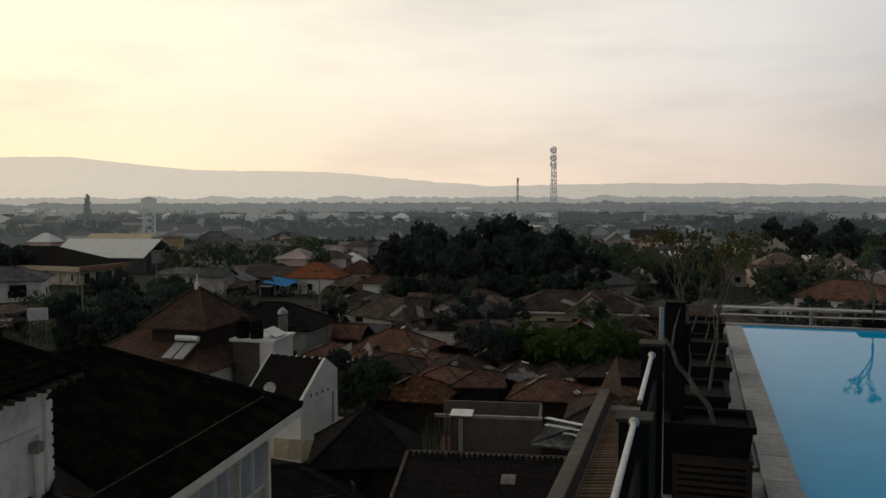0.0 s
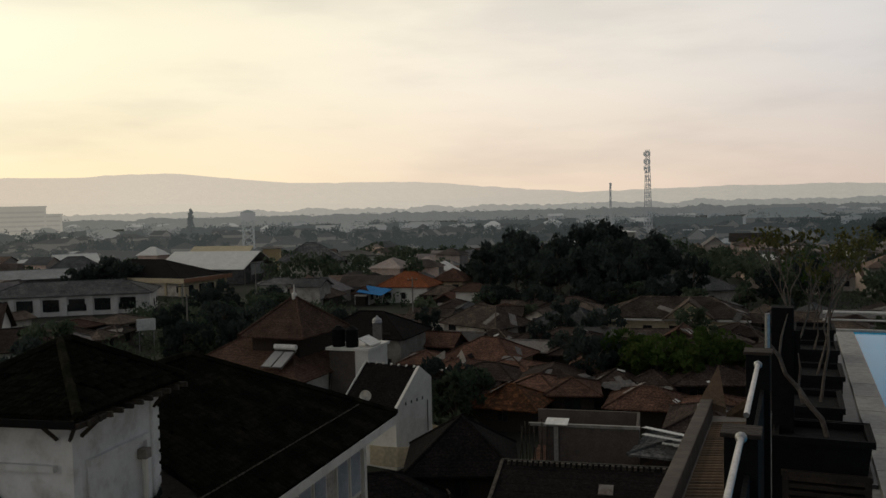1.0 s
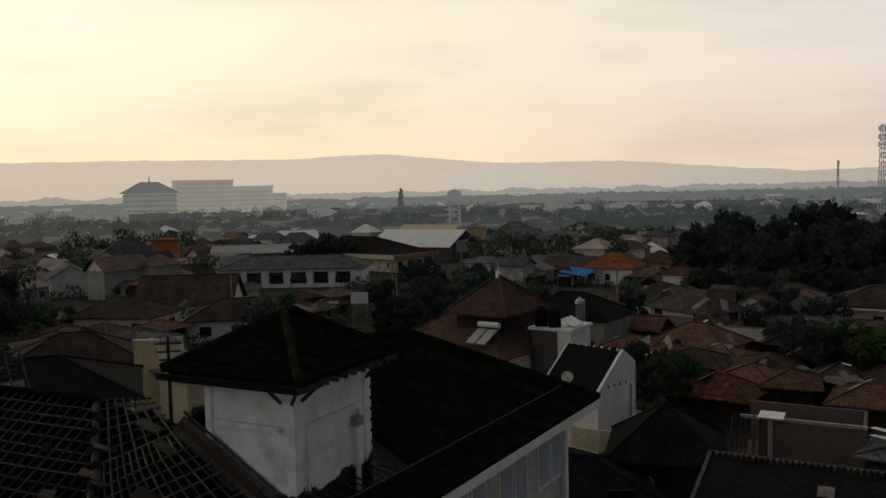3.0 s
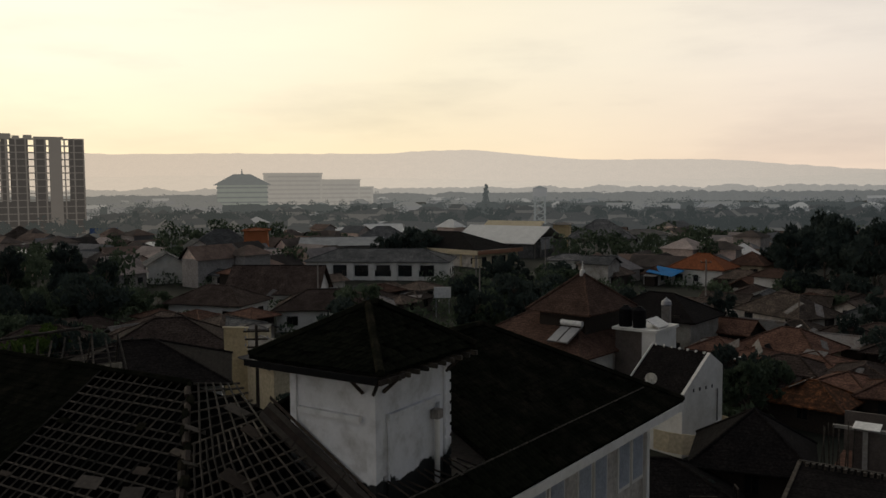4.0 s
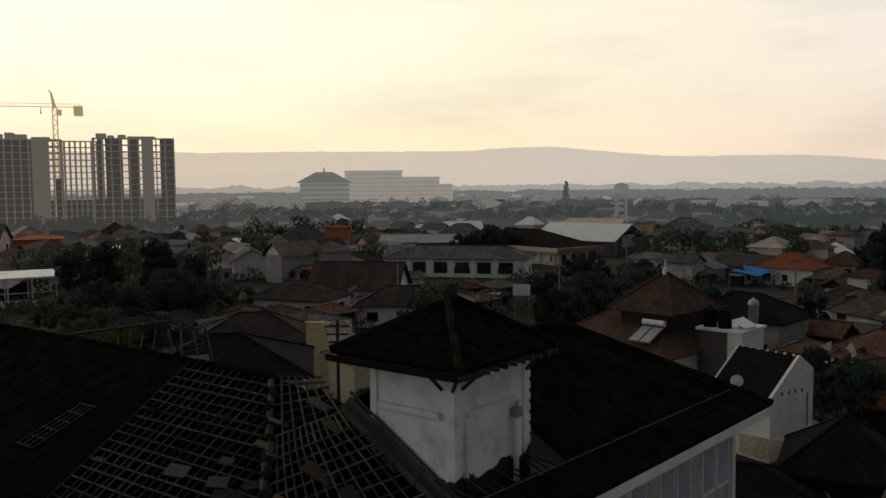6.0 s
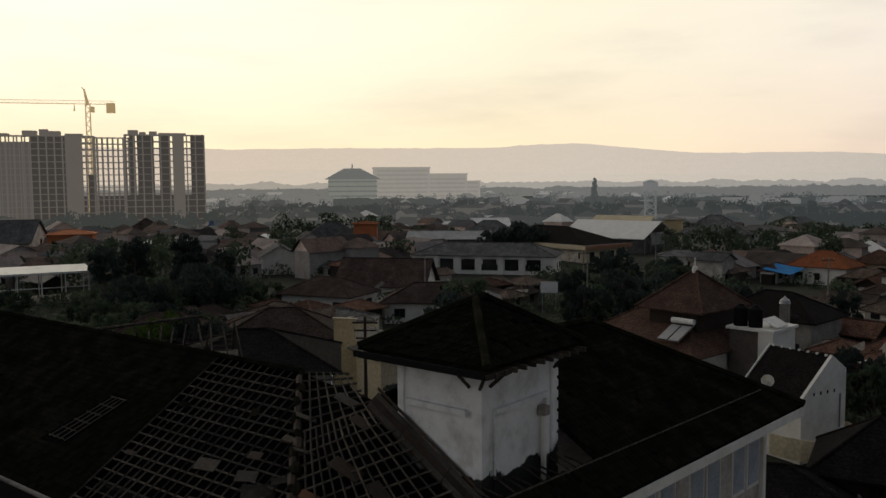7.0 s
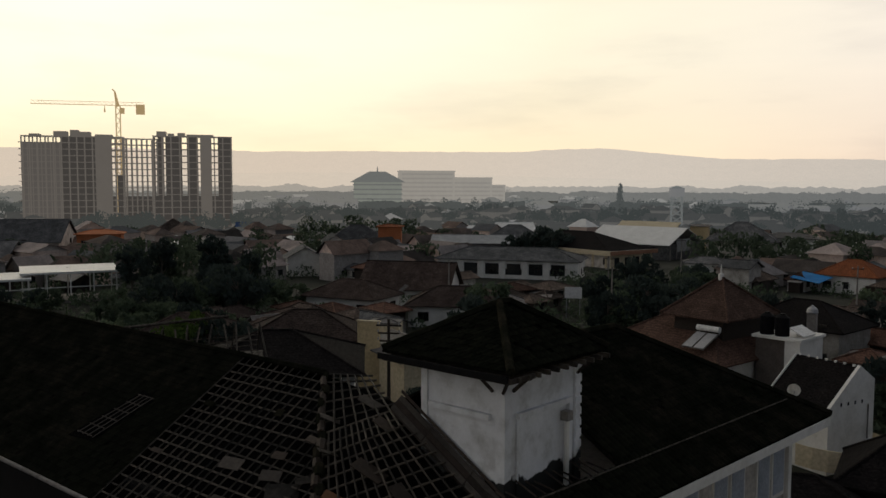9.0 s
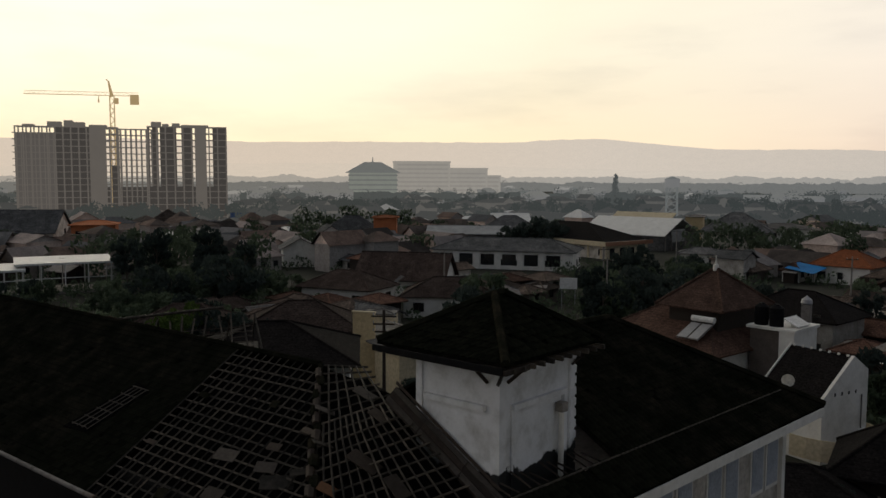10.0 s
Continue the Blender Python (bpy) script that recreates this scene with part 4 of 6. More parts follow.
for lx in (-1.85, -0.45):
    t_ob = thing("water_tank", "black plastic water tank on the flat roof", "water tank", fwd(-16.8, 79.6, -13) @ pose(lx, -1.4, 6.75), "rooftop tanks")
    part("body", tube([(0, 0, 0), (0, 0, 0.5), (0, 0, 0.55), (0, 0, 1.1), (0, 0, 1.15), (0, 0, 1.65), (0, 0, 1.9)], [0.62, 0.62, 0.65, 0.65, 0.62, 0.62, 0.3], 16), M["black"], t_ob)
    part("lid", tube([(0, 0, 1.9), (0, 0, 2.0)], 0.25, 10), M["black"], t_ob)
placed("black_roof_house", "house with a low black hip roof and white eaves", -20.2, 101.5, -14, 11, 8, 4.9, 2.6, "black_roof", "plaster")
dome = thing("mosque_dome", "small grey metal dome on a white stand", "dome", pose(-18.0, 93.5, -1.0))
part("stand", box(-0.45, 0.45, -0.45, 0.45, 0, 7.8), M["concrete"], dome)
part("cupola", tube([(0, 0, 7.75), (0, 0, 7.95), (0, 0, 8.3), (0, 0, 8.55), (0, 0, 8.75)], [0.45, 0.6, 0.52, 0.2, 0.02], 14), M["steel"], dome)

# white gable house with dish and balcony
gh = thing("gable_house", "white two-storey house with dark tiled gable roof", "house", fwd(-9.2, 64.93, 153))
KEEP.append((-11.5, 65, 6))
bm = bmesh.new()
prof = [(-1.6, 0), (-1.6, 6.35), (0, 7.45), (3.3, 4.6), (3.3, 0)]
for x0, x1 in ((0.0, 0.25), (5.2, 5.45)):
    dz = 0.35 if x0 > 1 else 0.0
    a = [bm.verts.new((x0, p, q - (dz if q else 0))) for p, q in prof]
    b = [bm.verts.new((x1, p, q - (dz if q else 0))) for p, q in prof]
    bm.faces.new(a), bm.faces.new(b[::-1])
    for i in range(5):
        bm.faces.new((a[i], b[i], b[(i + 1) % 5], a[(i + 1) % 5]))
add_box(bm, 0.25, 5.2, -1.6, -1.4, 0, 6.1)
add_box(bm, 0.25, 5.2, 3.1, 3.3, 0, 4.5)
part("wall", bm, M["white_wall"], gh)
part("roof", add_slab(slab([(0.25, 0, 7.35), (5.3, 0, 7.35), (5.3, 3.8, 4.05), (0.25, 3.8, 4.05)], 0.12), [(0.25, 0, 7.35), (0.25, -2.2, 6.0), (5.3, -2.2, 6.0), (5.3, 0, 7.35)], 0.12), M["black_roof"], gh, "dark brown tiled roof")
for i in range(7):
    part("ridge_tile", box(0.45 + i * 0.75, 0.6 + i * 0.75, -0.08, 0.08, 7.3, 7.45), M["white_wall"], gh)
for i in range(4):
    part("vent", box(-0.02, 0.03, 1.9 - i * 0.75, 2.05 - i * 0.75, 4.75, 5.0), M["black"], gh)
part("verge", tube([(5.35, 0, 7.45), (5.35, 3.8, 4.15)], 0.08, 6), M["white_wall"], gh)
ac = part("air_conditioner", box(-0.4, 0.0, -1.4, -0.6, 1.5, 2.1, bevel=0.03), M["white_metal"], gh)
part("grille", tube([(-0.42, -1.0, 1.8), (-0.405, -1.0, 1.8)], 0.24, 12), M["steel"], ac)
part("drainpipe", tube([(-0.06, -0.9, 0.4), (-0.06, -0.9, 4.6)], 0.05, 6), M["concrete"], gh)
bm = bmesh.new()
arc = [(1.2 - 4.2 * math.sin(a), 1.2 + 3.6 * math.cos(a)) for a in [math.pi * k / 12 for k in range(13)]]
for (x0, y0), (x1, y1) in zip(arc, arc[1:]):
    vs = [bm.verts.new(p) for p in ((x0, y0, -0.4), (x1, y1, -0.4), (x1, y1, 1.1), (x0, y0, 1.1))]
    vi = [bm.verts.new(v.co * 1) for v in vs]
    for v in vi:
        v.co += Vector((0.18, 0, 0))
    bm.faces.new(vs), bm.faces.new(vi[::-1]), bm.faces.new((vs[3], vs[2], vi[2], vi[3])), bm.faces.new((vs[0], vi[0], vi[1], vs[1]))
for v in bm.verts:
    v.co.z += 1.1
bmesh.ops.remove_doubles(bm, verts=bm.verts, dist=0.001)
part("balcony_wall", bm, M["cream_wall"], gh, "cream curved terrace wall")
dish = thing("satellite_dish", "white satellite dish standing on dark tiles", "satellite dish", pose(-13.0, 61.75, 5.15, 0, 0, 20))
bm = bmesh.new()
rings = []
for k in range(5):
    r = 0.45 * k / 4
    rings.append([bm.verts.new((r * math.cos(a), -0.25 + 0.22 * (k / 4) ** 2 * -1, 0.75 + r * math.sin(a))) for a in [2 * math.pi * j / 14 for j in range(14)]] if k else [bm.verts.new((0, -0.25, 0.75))])
for j in range(14):
    bm.faces.new((rings[0][0], rings[1][j], rings[1][(j + 1) % 14]))
    for a, b in zip(rings[1:], rings[2:]):
        bm.faces.new((a[j], b[j], b[(j + 1) % 14], a[(j + 1) % 14]))
bmesh.ops.solidify(bm, geom=bm.faces[:], thickness=0.03)
part("reflector", bm, M["white_metal"], dish)
part("arm", tube([(0, -0.3, 0.3), (0, -0.8, 0.75)], 0.02, 5), M["steel"], dish)
part("pole", tube([(0, 0, -0.6), (0, -0.2, 0.75)], 0.035, 6), M["steel"], dish)

bh = placed("blue_sheet_house", "white house with orange tiles and blue sheet porch", -26.6, 176, -12, 10.5, 8, 3.7, 2.8, "orange_tile", "white_wall")
part("porch_roof", slab([(-8.6, -8.6, 2.75), (-2.8, -9.4, 2.1), (-2.0, -5.0, 3.0), (-8.2, -4.6, 3.7)], 0.08), M["blue_sheet"], bh, "blue corrugated porch sheet")
for x in (-8.2, -3.1):
    part("porch_post", box(x - 0.06, x + 0.06, -8.5, -8.38, 0, 2.2 if x > -5 else 2.65), M["concrete"], bh)

hall = thing("white_hall", "long hall with pale sheet-metal roof", "hall", fwd(-90, 231, -8))
# also clears ground before the landmarks so the camera sees them
KEEP += [(-66, 180, 9), (-61, 168, 8), (-113, 116, 7), (-122, 125, 7), (-104, 107, 6), (-90, 231, 16), (-91, 184, 11), (-107, 189, 11), (-79, 178, 10), (-74, 214, 8), (-70, 196, 8)]
part("wall", box(-13, 12.6, -9.4, 9.4, 0, 4.4), M["grey_roof"], hall)
part("roof", add_slab(slab([(-14, -10.4, 4.2), (13.2, -10.4, 4.2), (13.2, 0, 8.6), (-14, 0, 8.6)], 0.2), [(-14, 0, 8.6), (13.2, 0, 8.6), (13.2, 10.4, 4.2), (-14, 10.4, 4.2)], 0.2), M["white_metal"], hall, "pale sheet-metal gable roof")
part("gable_wall", slab([(12.3, -9.4, 4.4), (12.6, -9.4, 4.4), (12.6, 0, 8.3), (12.3, 0, 8.3)], 0.1), M["grey_roof"], hall)
part("gable_panel", box(12.6, 12.75, -5.5, 2.5, 2.2, 5.6), M["pale_sheet"], hall, "pale corrugated panel in the gable")
for y in (-9.0, -5.5, 2.5, 8.8):
    part("post", box(12.62, 12.9, y - 0.15, y + 0.15, 0, 4.3), M["concrete"], hall)
part("rear_roof", slab([(-16, 10.6, 7.6), (4, 10.6, 7.6), (4, 14, 9.4), (-16, 14, 9.4)], 0.3), M["cream_wall"], hall, "cream ridge sheet behind")
part("rear_wall", box(-16, 4, 10.8, 13.8, 0, 7.5), M["plaster"], hall)
dh = placed("dark_hip_hall", "long hall with black hip roof, cream fascia and orange end", -97.6, 203.2, -19.6, 37, 15, 4.2, 4.4, "black_roof", "plaster", over=1.0, ridge=10)
part("fascia", box(-19.5, 19.5, -8.66, -8.54, 3.2, 4.35), M["cream_wall"], dh, "broad cream fascia board")
part("fascia", box(19.54, 19.66, -8.5, 8.5, 3.3, 4.3), M["orange_band"], dh, "dull orange fascia board")
part("end_wall", box(18.51, 18.7, -7.5, 7.5, 0, 3.2), M["cream_wall"], dh)
for i in range(4):
    part("doorway", box(18.71, 18.78, -6.2 + i * 3.6, -4.6 + i * 3.6, 0.2, 2.6), M["glass"], dh)
for i in range(9):
    part("pier", box(-18.3 + i * 4.4, -17.7 + i * 4.4, -7.75, -7.51, 0, 3.6), M["cream_wall"], dh)
placed("long_house", "long grey-roofed building with white piers", -94, 162, 18, 31, 12, 4.2, 2.4, "grey_roof", "white_wall")
lh = bpy.data.objects["long_house"]
for i in range(6):
    # dark plate on the solid wall stands for a deep shaded opening
    part("veranda_opening", box(-14.2 + i * 4.8, -11.2 + i * 4.8, -6.06, -5.9, 0.9, 3.3), M["glass"], lh)
    part("pier", box(-10.9 + i * 4.8, -9.7 + i * 4.8, -6.25, -5.9, 0, 4.0), M["white_wall"], lh)
sg = thing("white_sign", "blank white signboard on two posts", "sign", pose(-56.2, 115.5, 0, 0, 0, 26))
part("board", box(-1.3, 1.3, -0.06, 0.06, 3.0, 4.7), M["white_metal"], sg)
for x in (-1.0, 1.0):
    part("post", box(x - 0.06, x + 0.06, 0.06, 0.18, 0, 4.6), M["steel"], sg)
KEEP.append((-55, 112, 4))
placed("white_gable_house", "white-walled house with a brown gable roof", -85.5, 113.5, 22, 14.5, 10, 3.4, 4.2, "dull_tile", "white_wall", hip=False)
placed("shed", "wide shed with pale worn metal roof", -128, 199, 30, 22, 12, 4.4, 1.9, "pale_sheet", "concrete", hip=False)
placed("shed", "shed with a steep white metal roof", -146, 253, 38, 12, 12, 5, 2.6, "white_metal", "concrete", hip=False)
placed("orange_tower_house", "orange rendered house block with flat top", -150, 189, 35, 6.5, 6, 8.4, 0.6, "orange_tile", "orange_wall")
placed("orange_house", "orange rendered house with a low orange tiled roof", -206, 133.5, 50, 11, 8, 7.0, 1.0, "orange_wall", "orange_wall")
placed("white_gable_house", "white gabled house with grey roof", -134, 137.5, -42, 10, 7.8, 4.2, 2.6, "grey_roof", "white_wall", hip=False, windows=False)
placed("white_gable_house", "white gabled house with grey roof", -150, 165, -40, 9, 8, 4.6, 3.0, "grey_roof", "white_wall", hip=False, windows=False)
placed("grey_house", "big house with steep grey tiled roof", -226, 124, 40, 22, 14, 5, 6, "grey_roof", "plaster", hip=False)
placed("grey_house", "big house with steep grey tiled roof", -190, 92, 40, 18, 12, 4, 4, "grey_roof", "plaster", hip=False)
placed("small_tower_house", "narrow white rendered house", -169, 139, 20, 4, 4, 6.6, 0.8, "zinc", "white_wall")
placed("yellow_house", "house with a tall plain yellow side wall", -48.0, 64.0, -28, 9, 6, 4.4, 1.1, "zinc", "cream_wall", hip=False, windows=False)
placed("small_tower_house", "small cream rendered roof block", -56.3, 70.2, 30, 3.2, 3, 5.4, 0.3, "zinc", "cream_wall", windows=False, over=0.1)
yw = thing("yellow_wall", "tall plain yellow rendered wall", "wall", fwd(-51.2, 61.8, 20))
part("wall", box(-1.5, 0.7, -0.15, 0.15, 0, 7.0), M["yellow_wall"], yw)
part("coping", box(-1.6, 0.8, -0.2, 0.2, 7.0, 7.1), M["cream_wall"], yw)
placed("pale_gable_house", "cream house with a brown roof and front gable", 20.5, 126, -12, 19, 9, 3.6, 2.4, "roof_tile", "cream_wall")
pg = bpy.data.objects["pale_gable_house"]
part("front_gable", slab([(-1.0, -6.0, 3.5), (5.0, -6.0, 3.5), (2.0, -6.0, 5.7)], 0.1), M["cream_wall"], pg)
part("front_roof", add_slab(slab([(-1.7, -6.2, 3.2), (2.0, -6.2, 6.0), (2.0, -1.0, 6.0), (-1.7, -1.0, 3.2)], 0.15), [(5.7, -6.2, 3.2), (5.7, -1.0, 3.2), (2.0, -1.0, 6.0), (2.0, -6.2, 6.0)], 0.15), M["roof_tile"], pg)
part("eaves_board", box(-10.2, 10.2, -5.35, -5.25, 2.95, 3.2), M["white_wall"], pg, "pale eaves board")
placed("small_white_house", "tall narrow white house with a gable", 80, 226, 25, 6, 5.5, 6.6, 1.8, "grey_roof", "white_wall", hip=False, windows=False)
placed("yellow_block", "tall plain yellow rendered block", -81, 252.3, 12, 5, 6, 8.2, 0.5, "zinc", "yellow_wall", windows=False)
placed("white_block", "white flat-roofed block among the trees", 20.6, 327, 0, 10, 8, 8.4, 0.6, "white_metal", "white_wall")
placed("white_block", "white flat-roofed block among the trees", 34.5, 345, -4, 11, 8, 7.8, 0.5, "white_metal", "plaster")
placed("grey_house", "large house with dark grey hip roof", -62, 228, 14, 17, 14, 6.2, 4.8, "grey_roof", "plaster")
placed("white_terrace", "white two-storey terrace with a balcony", -53, 240, 10, 14, 9, 6.4, 1.2, "zinc", "white_wall")
placed("pale_wall_house", "small house with a pale front wall", -58, 186, 15, 9, 6, 3.4, 1.2, "grey_roof", "white_wall")
placed("gabled_house", "small house with cream gable and brown tiles", -19, 193, -12, 7, 8, 3.2, 2.6, "red_tile", "cream_wall")
placed("pyramid_house", "house under a tall brown pyramid roof", -236, 180, 52, 14, 14, 4, 5.2, "roof_tile", "plaster")
placed("blue_roof_hall", "low hall with a blue sheet roof", -258, 236, 46, 13, 8, 3.6, 1.6, "blue_roof", "plaster", hip=False, windows=False)
placed("grey_gable_house", "house with dark blue-grey hip roof", -165, 192, 40, 16, 12, 4.4, 4.2, "grey_roof", "plaster")
placed("grey_gable_house", "house with dark blue-grey hip roof", -128, 222, 30, 16, 12, 4.4, 4.2, "grey_roof", "plaster")
# glowing far materials give this hall its painted haze
placed("big_hall", "great hip-roofed hall with pale front", 160, 560, -16, 46, 22, 8, 6, "far_roof", "far_town_wall", windows=False)
for x, y, rot, w, d, hw_, hr, rf, wl, lb in (
        (-2.4, 75.5, -18, 5.4, 4.6, 2.4, 1.6, "patched_tile", "dark_wood", "house with bright patched orange tiles"),
        (9.8, 76, -12, 6.0, 4.6, 2.2, 1.4, "red_tile", "dark_wood", "low house with dull red tiles"),
        (-5.4, 97, -24, 8, 6, 2.9, 2.0, "red_tile", "cream_wall", "house with dull red tiles and cream gable"),
        (5.2, 124, -30, 9, 6.5, 2.8, 2.2, "grey_roof", "plaster", "house with a wide grey roof"),
        (-7.4, 124, -42, 11, 7, 2.8, 2.6, "roof_tile", "plaster", "house with a long brown tiled roof"),
        (28, 164, 10, 18, 10, 3.4, 2.6, "grey_roof", "plaster", "house with a wide grey roof"),
        (68, 140, -36, 15, 9, 3.4, 2.8, "red_tile", "white_wall", "house with red tiles and white gable"),
        (-5.3, 57.2, 4, 6.4, 6.4, 2.9, 3.0, "black_roof", "dark_wood", "low house under a black roof"),
        (-10.5, 51.5, 20, 9, 7, 1.5, 1.9, "black_roof", "dark_wood", "very low house under a black roof"),
        (-64, 66, 40, 12, 9, 4.2, 2.6, "dull_tile", "plaster", "house with brown hip roof and pale eaves"),
        (-73, 58, 30, 12, 9, 4.0, 2.6, "dull_tile", "plaster", "house with brown hip roof"),
        (-86, 99, 8, 12, 8, 3.3, 2.4, "dull_tile", "white_wall", "house with red-brown hip roof"),
        (-68, 101, 30, 13, 8, 3.3, 2.4, "dull_tile", "white_wall", "house with brown hip roof"),
        (-44, 42.5, 40, 11, 9, 7.6, 2.2, "black_roof", "white_wall", "house with a black hip roof and pale eaves")):
    placed("kampung_house", lb, x, y, rot, w, d, hw_, hr, rf, wl)

# open pavilion roofs
for x, y, rot, w, d, z in ((-137, 82.5, 62, 15.5, 9, 5.5), (-141, 71, 62, 12, 8, 4.7)):
    pv = thing("pavilion", "open pavilion with a flat white metal roof on posts", "pavilion", fwd(x, y, rot), "pavilions")
    KEEP.append((x, y, 9))
    part("roof", slab([(-w / 2, -d / 2, z - 0.2), (w / 2, -d / 2, z - 0.2), (w / 2, d / 2, z + 0.25), (-w / 2, d / 2, z + 0.25)], 0.35), M["white_metal"], pv)
    for i in range(5):
        for y2 in (-d / 2 + 0.3, d / 2 - 0.3):
            xx = -w / 2 + 0.4 + (w - 0.8) * i / 4
            part("post", box(xx - 0.1, xx + 0.1, y2 - 0.1, y2 + 0.1, 0, z - 0.3), M["white_wall"], pv)
    part("rail", box(-w / 2, w / 2, -d / 2 + 0.2, -d / 2 + 0.3, 2.6, 2.75), M["white_wall"], pv)
    part("floor", box(-w / 2, w / 2, -d / 2, d / 2, 0, 0.5), M["concrete"], pv)

# unfinished shed with bamboo poles, and sheets beside it
# several of these circles only hold sight lines from the camera open
KEEP += [(-32, 161, 8), (7, 160, 9), (-85, 146, 9), (-78, 138, 8), (-70, 148, 6), (-115, 72, 11), (-98, 62, 9), (-118, 84, 7), (-29, 152, 7), (-28, 142, 6), (-27, 133, 5), (-11, 58, 6), (-14, 52, 6), (3, 63, 8), (3, 50, 8), (10, 59, 6), (-25, 82, 15), (-41, 36, 9)]
sh = thing("unfinished_shed", "half-built concrete shed behind a grey tarpaulin", "shed", fwd(3.1, 59.5, -8))
part("tarpaulin", box(-2.6, 3.9, -0.05, 0.0, 1.2, 4.2), M["tarp"], sh, "brown-grey tarpaulin wall")
part("beam", box(-3.8, 4.0, -0.15, 0.12, 4.1, 4.3), M["plaster"], sh)
part("side_wall", box(3.7, 3.9, 0, 5, 0, 4.1), M["tarp"], sh)
part("back_wall", box(-3.8, 3.9, 4.8, 5, 0, 4.1), M["tarp"], sh)
part("floor", box(-3.8, 3.9, -4, 5, 0, 1.3), M["red_tile"], sh, "red clay floor")
part("roof_sheet", slab([(-2.6, -0.5, 4.35), (-1.0, -0.5, 4.35), (-1.0, 1.0, 4.45), (-2.6, 1.0, 4.45)], 0.06), M["white_metal"], sh)
part("jamb", box(-2.0, -1.7, -0.2, 0.1, 0.5, 4.1), M["plaster"], sh)
rp = random.Random(8)
for i in range(9):
    x = -4.4 + i * 0.24
    part("bamboo_pole", tube([(x, -0.6 + rp.uniform(-.5, .5), 0.8), (x + rp.uniform(-.2, .2), -0.4, 4.2 + rp.uniform(-.2, .5))], 0.045, 6), M["batten"], sh)
for x, z0, z1 in ((0.5, 1.3, 2.0), (3.1, 1.3, 2.0)):
    part("stub_post", box(x - 0.08, x + 0.08, -2.2, -2.05, z0, z1), M["orange_tile"], sh)
fr = thing("low_tiled_house", "low house with black tiles and pale coping edges", "house", fwd(3.2, 47.5, -8))
part("wall", box(-5.0, 5.6, -5, 1.5, 0, 2.9), M["dark_wood"], fr)
part("roof", slab([(-5.6, -6.5, 2.9), (6.2, -6.5, 2.9), (6.2, 1.6, 4.6), (-5.6, 1.6, 4.6)], 0.12), M["black_roof"], fr)
part("coping", box(-5.7, 6.2, 1.55, 1.75, 4.35, 4.72), M["batten"], fr)
part("coping", slab([(-5.75, -6.5, 3.0), (-5.55, -6.5, 3.0), (-5.55, 1.6, 4.7), (-5.75, 1.6, 4.7)], 0.2), M["batten"], fr)
for i in range(36):
    part("edge_tile", box(-5.3 + i * 0.32, -5.12 + i * 0.32, 1.2, 1.5, 4.52, 4.72), M["batten"], fr)
part("skylight", slab([(0.2, -1.5, 4.0), (1.0, -1.5, 4.0), (1.0, -0.5, 4.21), (0.2, -0.5, 4.21)], 0.06), M["zinc"], fr)
for i, (dx, dy, dz, r) in enumerate(((0, 0, 0, 0), (1.2, -0.7, -0.35, 10), (0.1, 0.9, 0.2, -6), (2.0, -0.2, -0.6, 22))):
    ms = thing("roof_sheet", "loose pale corrugated metal sheet on a low roof", "metal sheet", pose(8.6 + dx, 57.2 + dy, 4.0 + dz, -9, 4, -22 + r), "loose sheets")
    bm = corrugated(3.2, 1.0, 24, 0.03, 0.02)
    part("sheet", bm, M["white_metal"], ms)
placed("low_store", "low store under the loose metal sheets", 10.2, 58.6, -20, 5.5, 4.6, 3.0, 0.7, "grey_roof", "dark_wood", windows=False)

# ruined roof frame beyond the stripped house
ru = thing("ruined_roof_frame", "fallen roof frame of bare rafters and beams", "roof frame", fwd(-41.4, 31.1, 48))
rr = random.Random(21)
# solid block coloured black in place of the dark under the rafters
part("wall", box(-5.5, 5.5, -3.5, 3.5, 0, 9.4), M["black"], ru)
part("ridge_beam", tube([(-3.5, 0, 11.6), (3.5, 0, 12.2)], 0.09, 6), M["batten"], ru)
part("beam", tube([(-4.5, -2.8, 10.2), (0.6, -2.6, 10.1)], 0.1, 6), M["zinc"], ru)
for i in range(16):
    x = -5.2 + i * 0.7
    part("rafter", tube([(x, 0.1, 11.6 + rr.uniform(-.2, .1)), (x + rr.uniform(-.6, .6), -3.4, 9.5 + rr.uniform(-.2, .3))], 0.055, 5), M["batten"], ru)
    if i % 2:
        part("rafter", tube([(x, 0.1, 11.7), (x + rr.uniform(-.5, .5), 3.3, 9.5)], 0.055, 5), M["batten"], ru)
for i in range(6):
    part("batten", tube([(1.0, -0.5 - i * 0.45, 10.9 - i * 0.22), (5.2, -0.5 - i * 0.45, 11.1 - i * 0.22)], 0.03, 4), M["batten"], ru)

